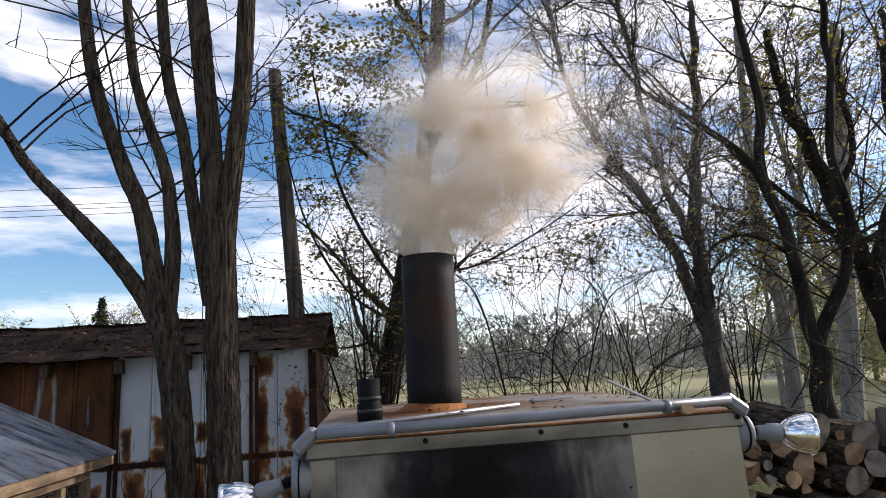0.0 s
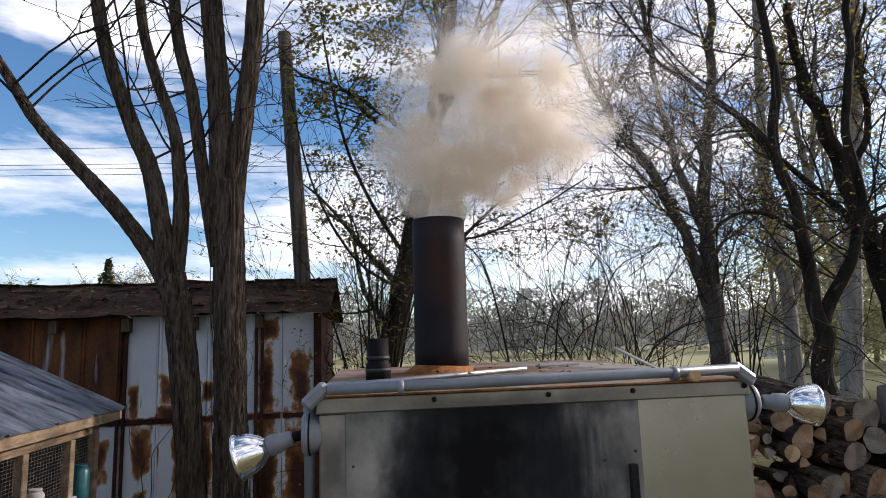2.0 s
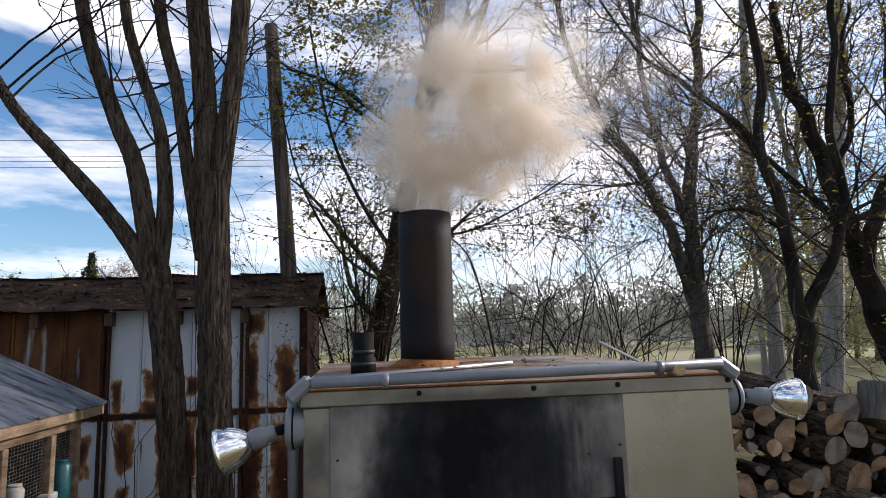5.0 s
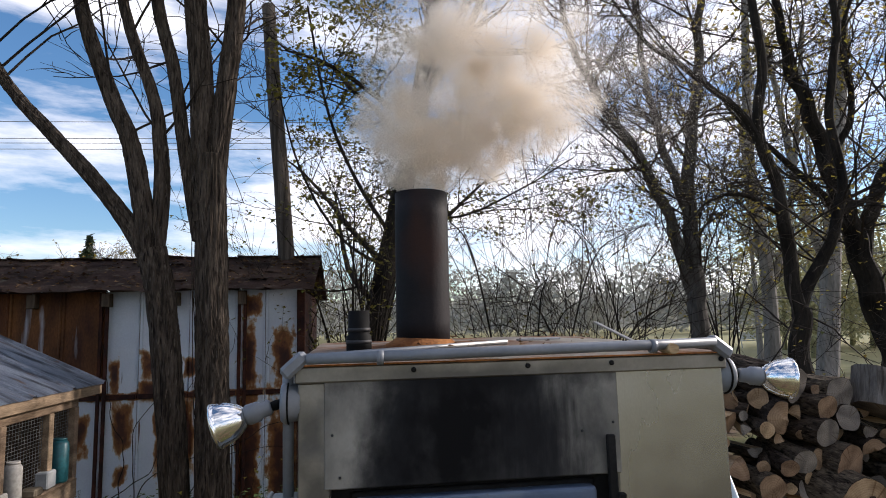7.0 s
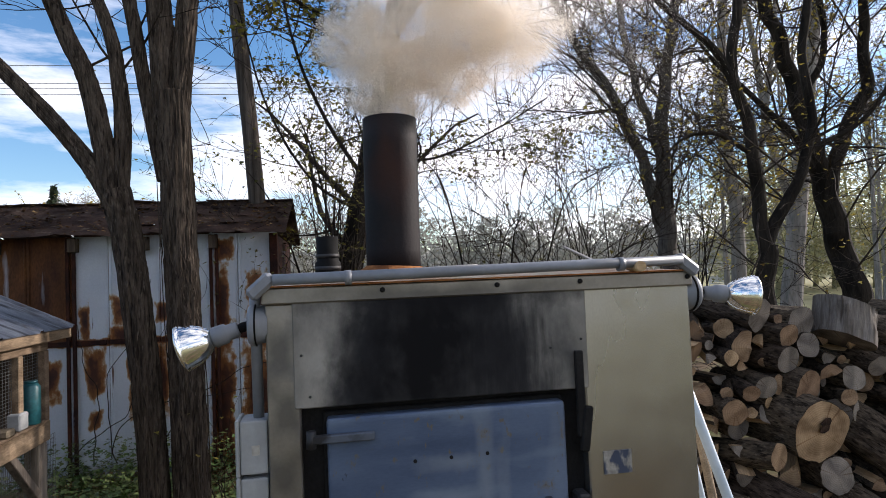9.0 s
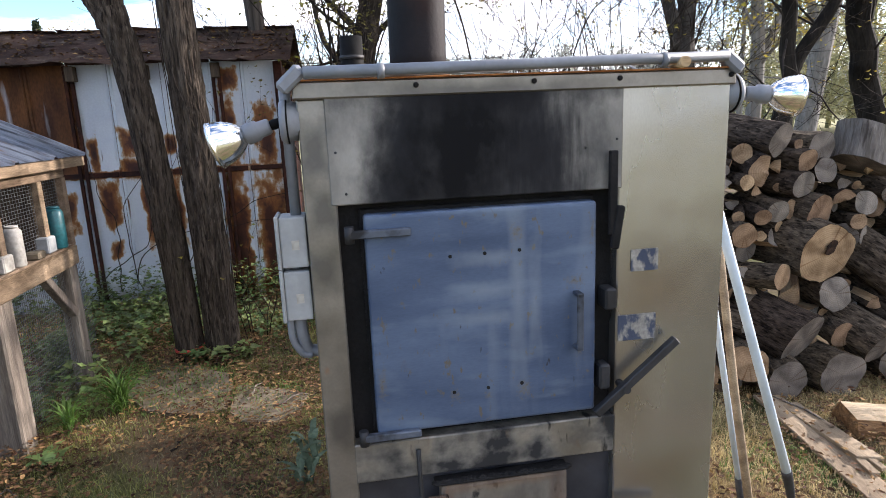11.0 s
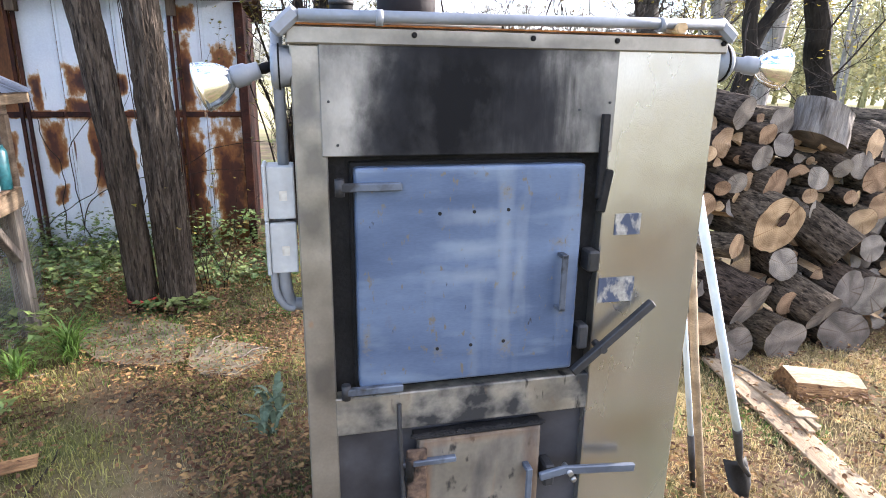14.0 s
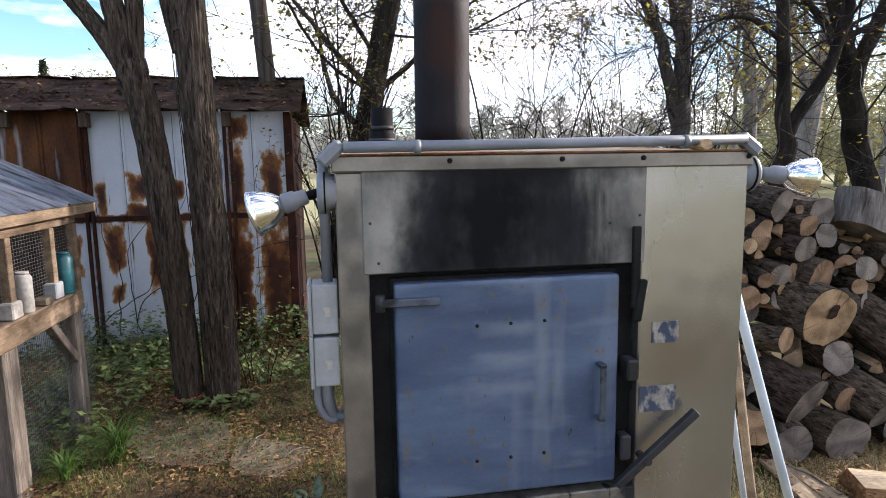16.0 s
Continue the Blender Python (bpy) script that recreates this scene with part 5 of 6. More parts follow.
# ---------------------------------------------------------------- shed
def build_shed():
    s = tagged(empty("metal_shed", (-1.07, 5.2, 0)), "old white tin shed streaked with rust under a brown sagging roof", "shed")
    rng = random.Random(7)
    def wall_sheet(x0, x1, z0, z1, mat, y):
        """A ribbed tin sheet with a raised lapped edge; x is measured from the shed's corner."""
        w = x1 - x0
        r = 0.022 / w
        prof = [(0, 0), (0.3 * r, -0.022), (1.2 * r, -0.022), (1.6 * r, -0.004), (0.5, -0.006), (1 - 1.3 * r, 0.0), (1 - r, -0.010), (1 - 0.3 * r, -0.010), (1.0, 0)]
        bm = bmesh.new()
        zs = [z0 + (z1 - z0) * k / 7 for k in range(8)]
        g = [[bm.verts.new((x0 + a * w, y - 5.2 + b + 0.007 * noise.noise((x0 * 3 + a * w * 4, z * 2, 2)), z + (0.008 * noise.noise((x0 * 9 + a * 3, z, 6)) if z in (z0, zs[-1]) else 0))) for a, b in prof] for z in zs]
        for j in range(7):
            for i in range(len(prof) - 1):
                bm.faces.new((g[j][i], g[j][i + 1], g[j + 1][i + 1], g[j + 1][i]))
        bmesh.ops.solidify(bm, geom=bm.faces[:], thickness=0.003)
        return part("wall_sheet", bm, mat, s)
    edges = (0.03, -0.385, -0.67, -1.17, -1.67, -2.02, -2.44, -2.95, -3.45, -3.95, -4.45, -5.2)
    for x1, x0 in zip(edges, edges[1:]):
        rusty = -3.6 < x0 < -2.42
        wall_sheet(x0, x1 - 0.004, 1.47, 2.56, M["tin_rust"] if rusty else M["tin_white"], 5.2)
        wall_sheet(x0, x1 - 0.004, 0.0, 1.49, M["tin_white"], 5.19)
    for x1, x0 in zip(edges, edges[1:]):
        if x0 > -4.0:
            part("girt_rail", box(x0 + 0.01, x1 - 0.02, -0.038, -0.022, 1.445 + 0.01 * noise.noise((x0 * 3, 0, 0)), 1.495, 0.004), M["rust_dark"], s, "rusted lap rail across the tin wall")
    for xx in (-0.595, -0.655, -1.99, -2.05):
        part("batten", box(xx - 0.016, xx + 0.016, -0.05, -0.02, 0.02, 2.55, 0.004), M["rust_dark"], s)
    for xx in (-0.62, -1.30, -1.98, -2.7, -3.3):
        part("rafter_end", box(xx - 0.04, xx + 0.04, -0.12, -0.02, 2.40, 2.54, 0.004), M["wood_dark"], s)
    part("side_wall", box(-0.02, 0.0, 0.02, 2.3, 0.0, 2.55), M["rust_dark"], s)
    part("back_wall", box(-5.2, 0.0, 2.3, 2.32, 0.0, 2.55), M["tin_rust"], s)
    part("end_wall", box(-5.24, -5.22, 0.0, 2.3, 0.0, 2.55), M["tin_rust"], s)
    part("corner_post", box(-0.05, 0.035, -0.06, 0.03, 0.0, 2.55, 0.006), M["rust_dark"], s)
    # roof courses with sagging, uneven edges
    ridge_y, ridge_z, eave_y, eave_z = 1.15, 3.03, -0.22, 2.535
    for side in (0, 1):
        for c in range(4):
            ya, yb = eave_y + (ridge_y - eave_y) * c / 4, eave_y + (ridge_y - eave_y) * (c + 1) / 4 + 0.06
            xs = -5.4
            while xs < 0.12:
                w = rng.uniform(0.7, 1.1)
                xe = min(xs + w, 0.14)
                bm = bmesh.new()
                n = 8
                rows = []
                for yy in (ya, (ya + yb) / 2, yb):
                    row = []
                    for i in range(n + 1):
                        xx = xs + (xe - xs) * i / n
                        z = eave_z + (ridge_z - eave_z) * (yy - eave_y) / (ridge_y - eave_y)
                        z += 0.03 * noise.noise((xx * 1.7, yy * 2, 3)) + (0.04 * noise.noise((xx * 3.5, c, 7)) if yy == ya else 0) + (0.008 if yy == ya else 0) + 0.004 * (4 - c) + 0.02 * max(0, math.cos((xx - xs) / (xe - xs) * math.pi)) ** 12
                        y2 = yy + (0.02 * noise.noise((xx * 6, c, 1)) if yy == ya else 0)
                        row.append(bm.verts.new((xx, y2 if side == 0 else 2 * ridge_y - y2, z)))
                    rows.append(row)
                for r in range(2):
                    for i in range(n):
                        bm.faces.new((rows[r][i], rows[r][i + 1], rows[r + 1][i + 1], rows[r + 1][i]))
                bmesh.ops.solidify(bm, geom=bm.faces[:], thickness=0.008)
                part("roof_sheet", bm, M["shed_roof"], s)
                xs = xe - 0.004
    v, fc = [], []
    for _ in range(900):
        x, u = rng.uniform(-5.3, 0.1), rng.random()
        p = (x, eave_y + (ridge_y - eave_y) * u, eave_z + (ridge_z - eave_z) * u + 0.035)
        a, b = leaf_arrays(p, rng.uniform(0.03, 0.07), rng, len(v), 0.15)
        v += a
        fc += b
    lit = new("roof_leaves", mesh_of("roof_leaves", v, fc, M["litter"]))
    lit.location = (-1.0, 5.2, 0)
    tagged(lit, "dry leaves scattered over the shed roof", "leaves", kind="stuff")
    pole = tagged(empty("utility_pole", (-1.36, 6.35, 2.85)), "weathered round wooden pole rising through the shed roof", "pole")
    tube("shaft", [(0, 0, -2.85), (0, 0, 0), (-0.08, 0, 1.2), (-0.2, 0.02, 2.6), (-0.27, 0.02, 3.62)], [0.115, 0.105, 0.10, 0.092, 0.085], M["pole"], pole, 16, rough=0.02)
    tube("boot", [(0, 0, -0.02), (0, 0, 0.06), (0, 0, 0.12)], [0.19, 0.15, 0.115], M["tin_rust"], pole, 16)


build_shed()


def build_wall_vines():
    rng = random.Random(46)
    for k in range(7):
        x, z = rng.uniform(-3.5, -1.7), rng.uniform(0.2, 0.5)
        pts = [Vector((x, 5.13, z))]
        d = Vector((rng.uniform(-0.5, 0.5), 0, 1))
        for i in range(14):
            d = (d + Vector((rng.gauss(0, 0.35), 0, rng.gauss(0, 0.15)))).normalized()
            pts.append(pts[-1] + d * rng.uniform(0.10, 0.17))
            if pts[-1].z > 2.4:
                break
        n = len(pts)
        tagged(tube("wall_vine", smooth_line(pts, 3), [0.006 * (1 - 0.7 * i / (3 * n)) for i in range(3 * (n - 1) + 1)], M["twig"], sides=5), "bare dark vine climbing the tin shed wall", "vine", "vines on the shed wall")


build_wall_vines()

# ---------------------------------------------------------------- hutch
def build_hutch():
    h = tagged(empty("animal_hutch", (-2.5, 2.2, 0)), "raised wooden animal hutch with a tin roof and wire front", "hutch")
    # local: x to the yard, y along the front
    y0, y1 = -1.25, 1.02
    for y in (y0 + 0.05, -0.02, y1 - 0.06):
        thick = 0.085 if y < 0.5 else 0.055
        part("post", box(-thick * 2, 0.0, y - thick, y + thick, -0.05, 0.96, 0.012), M["wood_post"], h, "weathered grey post")
    part("post", box(-1.1, -1.0, y1 - 0.12, y1 - 0.02, -0.05, 1.9, 0.01), M["wood_post"], h)
    part("post", box(-1.1, -1.0, y0, y0 + 0.1, -0.05, 1.9, 0.01), M["wood_post"], h)
    part("front_beam", box(-0.05, 0.02, y0, y1, 0.96, 1.10, 0.006), M["wood_new"], h, "broad weathered front board")
    part("floor_board", box(-1.1, -0.05, y0, y1, 1.0, 1.03), M["wood_new"], h)
    part("ledge", box(-0.05, 0.045, y0 + 0.05, y1 - 0.1, 1.102, 1.122, 0.004), M["wood_new"], h)
    part("top_rail", box(-0.05, 0.01, y0, y1, 1.60, 1.67, 0.005), M["wood_new"], h)
    for y in (y0 + 0.03, -0.52, 0.05, 0.62, y1 - 0.03):
        part("stile", box(-0.045, 0.015, y - 0.03, y + 0.03, 1.10, 1.60, 0.005), M["wood_new"], h)
    part("back_panel", box(-1.1, -1.08, y0, y1, 1.03, 1.95), M["wood_dark"], h)
    for y in (y0, y1 - 0.02):
        part("end_panel", box(-1.08, -0.05, y, y + 0.02, 1.03, 1.72), M["wood_dark"], h)
    part("brace", box(-0.03, 0.03, -0.03, 0.03, -0.27, 0.27, 0.005, m=pose(-0.03, y1 - 0.32, 0.80, 45, 0, 0)), M["wood_post"], h)
    # wire front
    v, f = [], []
    def strand(a, b):
        q, g = tube_arrays([a, b], [0.0016, 0.0016], 3, 0, 0, False, len(v))
        v.extend(q)
        f.extend(g)
    for k in range(64):
        y = y0 + (y1 - y0) * k / 63
        strand((-0.03, y, 1.10), (-0.03, y, 1.60))
    for k in range(24):
        z = 1.10 + 0.5 * k / 23
        strand((-0.03, y0, z), (-0.03, y1, z))
    for k in range(52):
        y = -0.02 + 1.3 * k / 51
        strand((-0.06, y, 0.02), (-0.06, y, 0.95))
    for k in range(30):
        strand((-0.06, 0.0, 0.02 + 0.93 * k / 29), (-0.06, 1.28, 0.02 + 0.93 * k / 29))
    hold(new("wire_mesh", mesh_of("wire_mesh", v, f, M["wire"])), h, "fine rusty wire mesh")
    # tin roof, rising away from the yard
    for k in range(5):
        ya = y0 - 0.1 + (y1 - y0 + 0.38) * k / 5
        yb = y0 - 0.1 + (y1 - y0 + 0.38) * (k + 1) / 5
        bm = bmesh.new()
        prof = [(0, 0.012), (0.03, 0.02), (0.06, 0.004), (0.5, 0.004), (0.94, 0.0), (0.97, 0.016), (1.02, 0.018)]
        rows = []
        for a, b in prof:
            yy = ya + (yb - ya) * a
            rows.append([bm.verts.new((0.08 - 1.40 * i / 4, yy, 1.73 + 0.68 * i / 4 + b + k * 0.002)) for i in range(5)])
        for r in range(len(rows) - 1):
            for i in range(4):
                bm.faces.new((rows[r][i], rows[r][i + 1], rows[r + 1][i + 1], rows[r + 1][i]))
        bmesh.ops.solidify(bm, geom=bm.faces[:], thickness=0.003)
        part("roof_sheet", bm, M["tin_roof"], h, "dull tin roof sheet")
    part("eave_board", box(0.03, 0.065, y0 - 0.08, y1 + 0.26, 1.665, 1.735, 0.004), M["wood_new"], h, "splintered eave board")
    part("ridge_cap", box(-1.30, -1.12, y0 - 0.1, y1 + 0.28, 2.395, 2.42, 0.006), M["tin_roof"], h)
    # drinking bottles and boxes on the ledge
    w = Vector((-2.5, 2.2, 0))
    def bottle(y, r, hgt, mat, label):
        b = tagged(empty("drinking_bottle", w + Vector((0.0, y, 1.122))), label, "bottle")
        tube("bottle_body", [(0, 0, 0), (0, 0, 0.012), (0, 0, hgt * 0.9), (0, 0, hgt)], [r * 0.9, r, r, r * 0.7], M[mat], b, 20)
        tube("cap", [(0, 0, hgt), (0, 0, hgt + 0.014)], r * 0.72, M[mat], b, 16)
    bottle(0.20, 0.05, 0.24, "milky", "milky plastic water bottle on the hutch ledge")
    bottle(0.78, 0.058, 0.28, "teal", "teal plastic canister on the hutch ledge")
    for y, hh, mat in ((0.03, 0.10, "milky"), (0.60, 0.11, "pvc_weathered")):
        b = tagged(part("feeder_box", box(-0.04, 0.04, -0.06, 0.06, 0, hh, 0.008), M[mat]), "small pale plastic feeder box on the hutch ledge", "feeder")
        b.location = w + Vector((0.0, y, 1.124))
    stone = tagged(part("hutch_brick", box(-0.05, 0.05, -0.05, 0.05, 0, 0.05, 0.01), M["slab"]), "small stone on the hutch ledge", "stone")
    stone.location = w + Vector((0.01, 0.40, 1.123))


build_hutch()

# ---------------------------------------------------------------- woodpile
def log(place, axis, r, length, seed, kind, cut=""):
    """A cut log: ridged bark, sawn ends with an uneven outline; its front end is at place."""
    rng = random.Random(seed)
    d = Vector(axis).normalized()
    n = 44 if r > 0.09 else 24
    rings = 9
    v, f, flat = [], [], set()
    for i in range(rings):
        u = i / (rings - 1)
        for k in range(n):
            a = 2 * math.pi * k / n
            rr = r * (1 + 0.14 * noise.noise((math.cos(a) * 1.3 + seed, math.sin(a) * 1.3, u * 1.2)) + 0.05 * noise.noise((math.cos(a) * 4 + seed, math.sin(a) * 4, u * 2.5))
                      - 0.07 * abs(noise.noise((math.cos(a) * 9 + seed, math.sin(a) * 9, u * 2.0))))
            for turn, depth in {"": (), "half": ((0.0, 0.1),), "wedge": ((0.0, 0.12), (2.0, 0.2))}[cut]:
                c = math.cos(a - turn)
                if c > 0.05 and rr > depth * r / c:
                    rr = depth * r / c * (1 + 0.12 * noise.noise((a * 3, u * 5, seed)))
                    if i < rings - 1:
                        flat.add(i * n + k)
            v.append((u * length + (0.02 * math.cos(a + seed) * (r / 0.1) if i in (0, rings - 1) else 0), rr * math.cos(a), rr * math.sin(a)))
    for i in range(rings - 1):
        for k in range(n):
            f.append((i * n + k, i * n + (k + 1) % n, (i + 1) * n + (k + 1) % n, (i + 1) * n + k))
    label = {"log_cut": "sawn firewood log with a fresh tan end", "log_cut_grey": "weathered firewood log with a grey sawn end", "log_bark": "rough bark-covered firewood chunk"}[kind]
    ob = tagged(new("firewood_log", mesh_of("firewood_log", v, f, M["log_bark"])), label, "log", "logs in the woodpile")
    if cut:
        ob.data.materials.append(M["split"])
        for p in ob.data.polygons:
            if p.index in flat:
                p.material_index = 1
        tagged(ob, "rough split firewood piece with orange-tan wood showing")
    for end in (0, rings - 1):
        pts = [Vector(v[end * n + k]) for k in range(n)]
        c = sum(pts, Vector()) / n
        push = -0.003 if end == 0 else 0.003
        cv = [c + (p - c) * s + Vector((push * (1.2 - s), 0, 0)) for s in (0.985, 0.55) for p in pts] + [c + Vector((push * 1.2, 0, 0))]
        cfaces = []
        for k in range(n):
            cfaces.append((k, (k + 1) % n, n + (k + 1) % n, n + k))
            cfaces.append((n + k, n + (k + 1) % n, 2 * n))
        face = new("cut_face", mesh_of("cut_face", cv, cfaces, M["log_cut_grey" if kind == "log_bark" else kind]))
        face.parent = ob
    side = Vector((0, 0, 1)).cross(d).normalized()
    m = Matrix((d, side, d.cross(side))).transposed().to_4x4()
    ob.matrix_world = Matrix.Translation(place) @ m @ Matrix.Rotation(rng.uniform(0, 6.283), 4, "X")
    return ob


def build_woodpile():
    rng = random.Random(21)
    placed = []

    def set_log(x, y, z, r, kind, ax=0.05, az=0.0, length=0.46, cut="", key=True):
        if key:
            x, z, r = x - 0.055, z + 0.015, r * 1.15
        placed.append((x, z, r))
        return log((x, y, z), (ax, 0.36, az), r, length, len(placed), kind, cut)

    tan, grey, rough = "log_cut", "log_cut_grey", "log_bark"
    set_log(2.63, 1.80, 0.92, 0.178, tan, -0.10, 0.05, 0.62)
    set_log(3.23, 1.78, 0.71, 0.140, tan, -0.16, 0.20, 0.70)
    set_log(2.42, 1.70, 0.39, 0.170, grey, -0.16, 0.09, 0.62)
    set_log(2.28, 1.64, 0.13, 0.128, grey, 0.06, 0.0)
    set_log(2.67, 1.62, 0.145, 0.142, grey, -0.02, -0.02)
    set_log(2.98, 1.64, 0.31, 0.130, grey, -0.14, 0.13, 0.62)
    set_log(3.26, 1.74, 0.43, 0.136, grey, -0.06, 0.08, 0.55)
    set_log(3.18, 1.64, 0.15, 0.145, grey, 0.06, -0.02)
    set_log(3.48, 1.76, 0.37, 0.137, grey, 0.05, 0.04)
    set_log(2.03, 1.68, 0.27, 0.105, tan, 0.1, -0.05)
    set_log(2.32, 1.80, 0.79, 0.078, tan, -0.12, -0.05, 0.5)
    set_log(2.75, 1.74, 0.37, 0.078, tan, 0.05, 0.03)
    set_log(2.72, 1.80, 0.64, 0.098, grey, 0.02, 0.0)
    set_log(3.03, 1.80, 0.58, 0.066, tan, 0.08, 0.0, 0.4, "wedge")
    set_log(2.63, 1.89, 1.18, 0.106, tan, -0.04, 0.03, 0.55)
    set_log(2.52, 1.92, 1.37, 0.078, grey, -0.08, 0.01, 0.55)
    set_log(2.55, 1.94, 1.52, 0.066, tan, -0.05, 0.01, 0.5)
    set_log(2.69, 1.94, 1.45, 0.071, grey, 0.06, 0.0)
    set_log(2.36, 1.96, 1.66, 0.098, grey, -0.10, 0.06, 0.5)
    set_log(2.35, 1.92, 1.20, 0.068, grey, 0.04, 0.02)
    set_log(2.23, 1.91, 1.17, 0.050, tan, 0.05, 0.04)
    set_log(2.13, 1.95, 1.40, 0.046, tan, 0.08, 0.0)
    set_log(2.99, 1.91, 1.22, 0.072, grey, 0.03, 0.0, 0.5)
    set_log(3.20, 1.92, 1.28, 0.066, grey, -0.03, 0.09, 0.5)
    set_log(3.35, 1.92, 1.30, 0.088, grey, 0.08, 0.04)
    set_log(3.50, 1.91, 1.20, 0.104, tan, 0.06, 0.0)
    set_log(3.46, 1.94, 1.44, 0.096, tan, -0.06, 0.07, 0.55)
    set_log(3.55, 1.88, 1.01, 0.090, tan, 0.06, -0.01)
    set_log(3.39, 1.86, 0.90, 0.092, tan, 0.05, 0.02)
    set_log(2.10, 1.90, 1.06, 0.074, tan, 0.06, -0.02)
    set_log(3.28, 1.89, 1.08, 0.044, tan, 0.03, 0.02)
    set_log(2.93, 1.89, 1.10, 0.048, tan, 0.04, -0.01)
    set_log(3.48, 1.82, 0.71, 0.088, grey, 0.06, 0.04)
    set_log(2.26, 1.95, 1.46, 0.092, tan, 0.04, 0.08, 0.42, "half")
    set_log(2.68, 1.98, 1.60, 0.090, rough, -0.10, 0.01, 0.5)
    set_log(2.87, 1.93, 1.36, 0.070, rough, 0.10, 0.05, 0.4, "wedge")
    set_log(2.82, 1.90, 1.25, 0.062, tan, 0.12, 0.0, 0.36, "half")
    set_log(3.02, 1.94, 1.42, 0.068, tan, 0.2, 0.06, 0.36, "wedge")
    def top(x):
        return 1.70 + 0.04 * math.sin(x * 5) - 0.25 * max(0, 1.75 - x) / 0.3 - 0.14 * min(1, max(0, x - 2.45) / 0.4)
    tries = 0
    while tries < 9000:
        tries += 1
        r = rng.uniform(0.09, 0.15) if tries < 1200 else rng.uniform(0.055, 0.085) if tries < 6000 else rng.uniform(0.032, 0.052)
        x, z = rng.uniform(1.62, 4.6), rng.uniform(r, 1.72)
        if z + r > top(x):
            continue
        if any((x - a) ** 2 + (z - b) ** 2 < (0.80 * (r + c)) ** 2 for a, b, c in placed):
            continue
        front = 1.79 + 0.16 * z + rng.uniform(-0.03, 0.14)
        set_log(x, front, z, r, rng.choice((tan, tan, grey, rough)), rng.uniform(-0.30, 0.30), rng.uniform(-0.04, 0.08), rng.uniform(0.36, 0.5),
                rng.choice(("", "half", "wedge", "wedge") if r > 0.045 else ("",)), False)
    # a squat round resting on top, and the second row behind
    big = log((2.92, 1.96, 1.48), (0.30, 0.22, 0.93), 0.19, 0.25, 901, "log_cut_grey")
    big.data.materials[0] = M["round_side"]
    tagged(big, "squat grey log round set on top of the woodpile")
    for k in range(26):
        x = 1.75 + 0.115 * k
        log((x, 2.42 + rng.uniform(-0.05, 0.1), top(x) - rng.uniform(0.02, 0.12)), (rng.uniform(-0.4, 0.3), 1.0, rng.uniform(-0.1, 0.1)), rng.uniform(0.06, 0.11), 0.5, 700 + k, rng.choice(("log_cut", "log_bark", "log_cut_grey")))
    bm = bmesh.new()
    rim = [bm.verts.new((-0.001, (0.045 + 0.03 * noise.noise((k * 0.9, 2.0, 1.0))) * math.cos(k * 0.45), (0.06 + 0.045 * noise.noise((k * 0.8, 5.0, 3.0))) * math.sin(k * 0.45))) for k in range(14)]
    bm.faces.new(rim)
    out = bmesh.ops.extrude_face_region(bm, geom=bm.faces[:])
    bmesh.ops.translate(bm, verts=[v for v in out["geom"] if isinstance(v, bmesh.types.BMVert)], vec=(-0.006, 0, 0))
    core = part("rot_hole", bm, M["log_core"])
    return core, placed


core, _ = build_woodpile()
core.location = (0, 0, 0)
big_log = bpy.data.objects["firewood_log"]
core.parent = big_log
core.matrix_parent_inverse = Matrix()
core.location = (-0.012, 0.03, 0.04)
core.scale = (1, 0.9, 1.0)

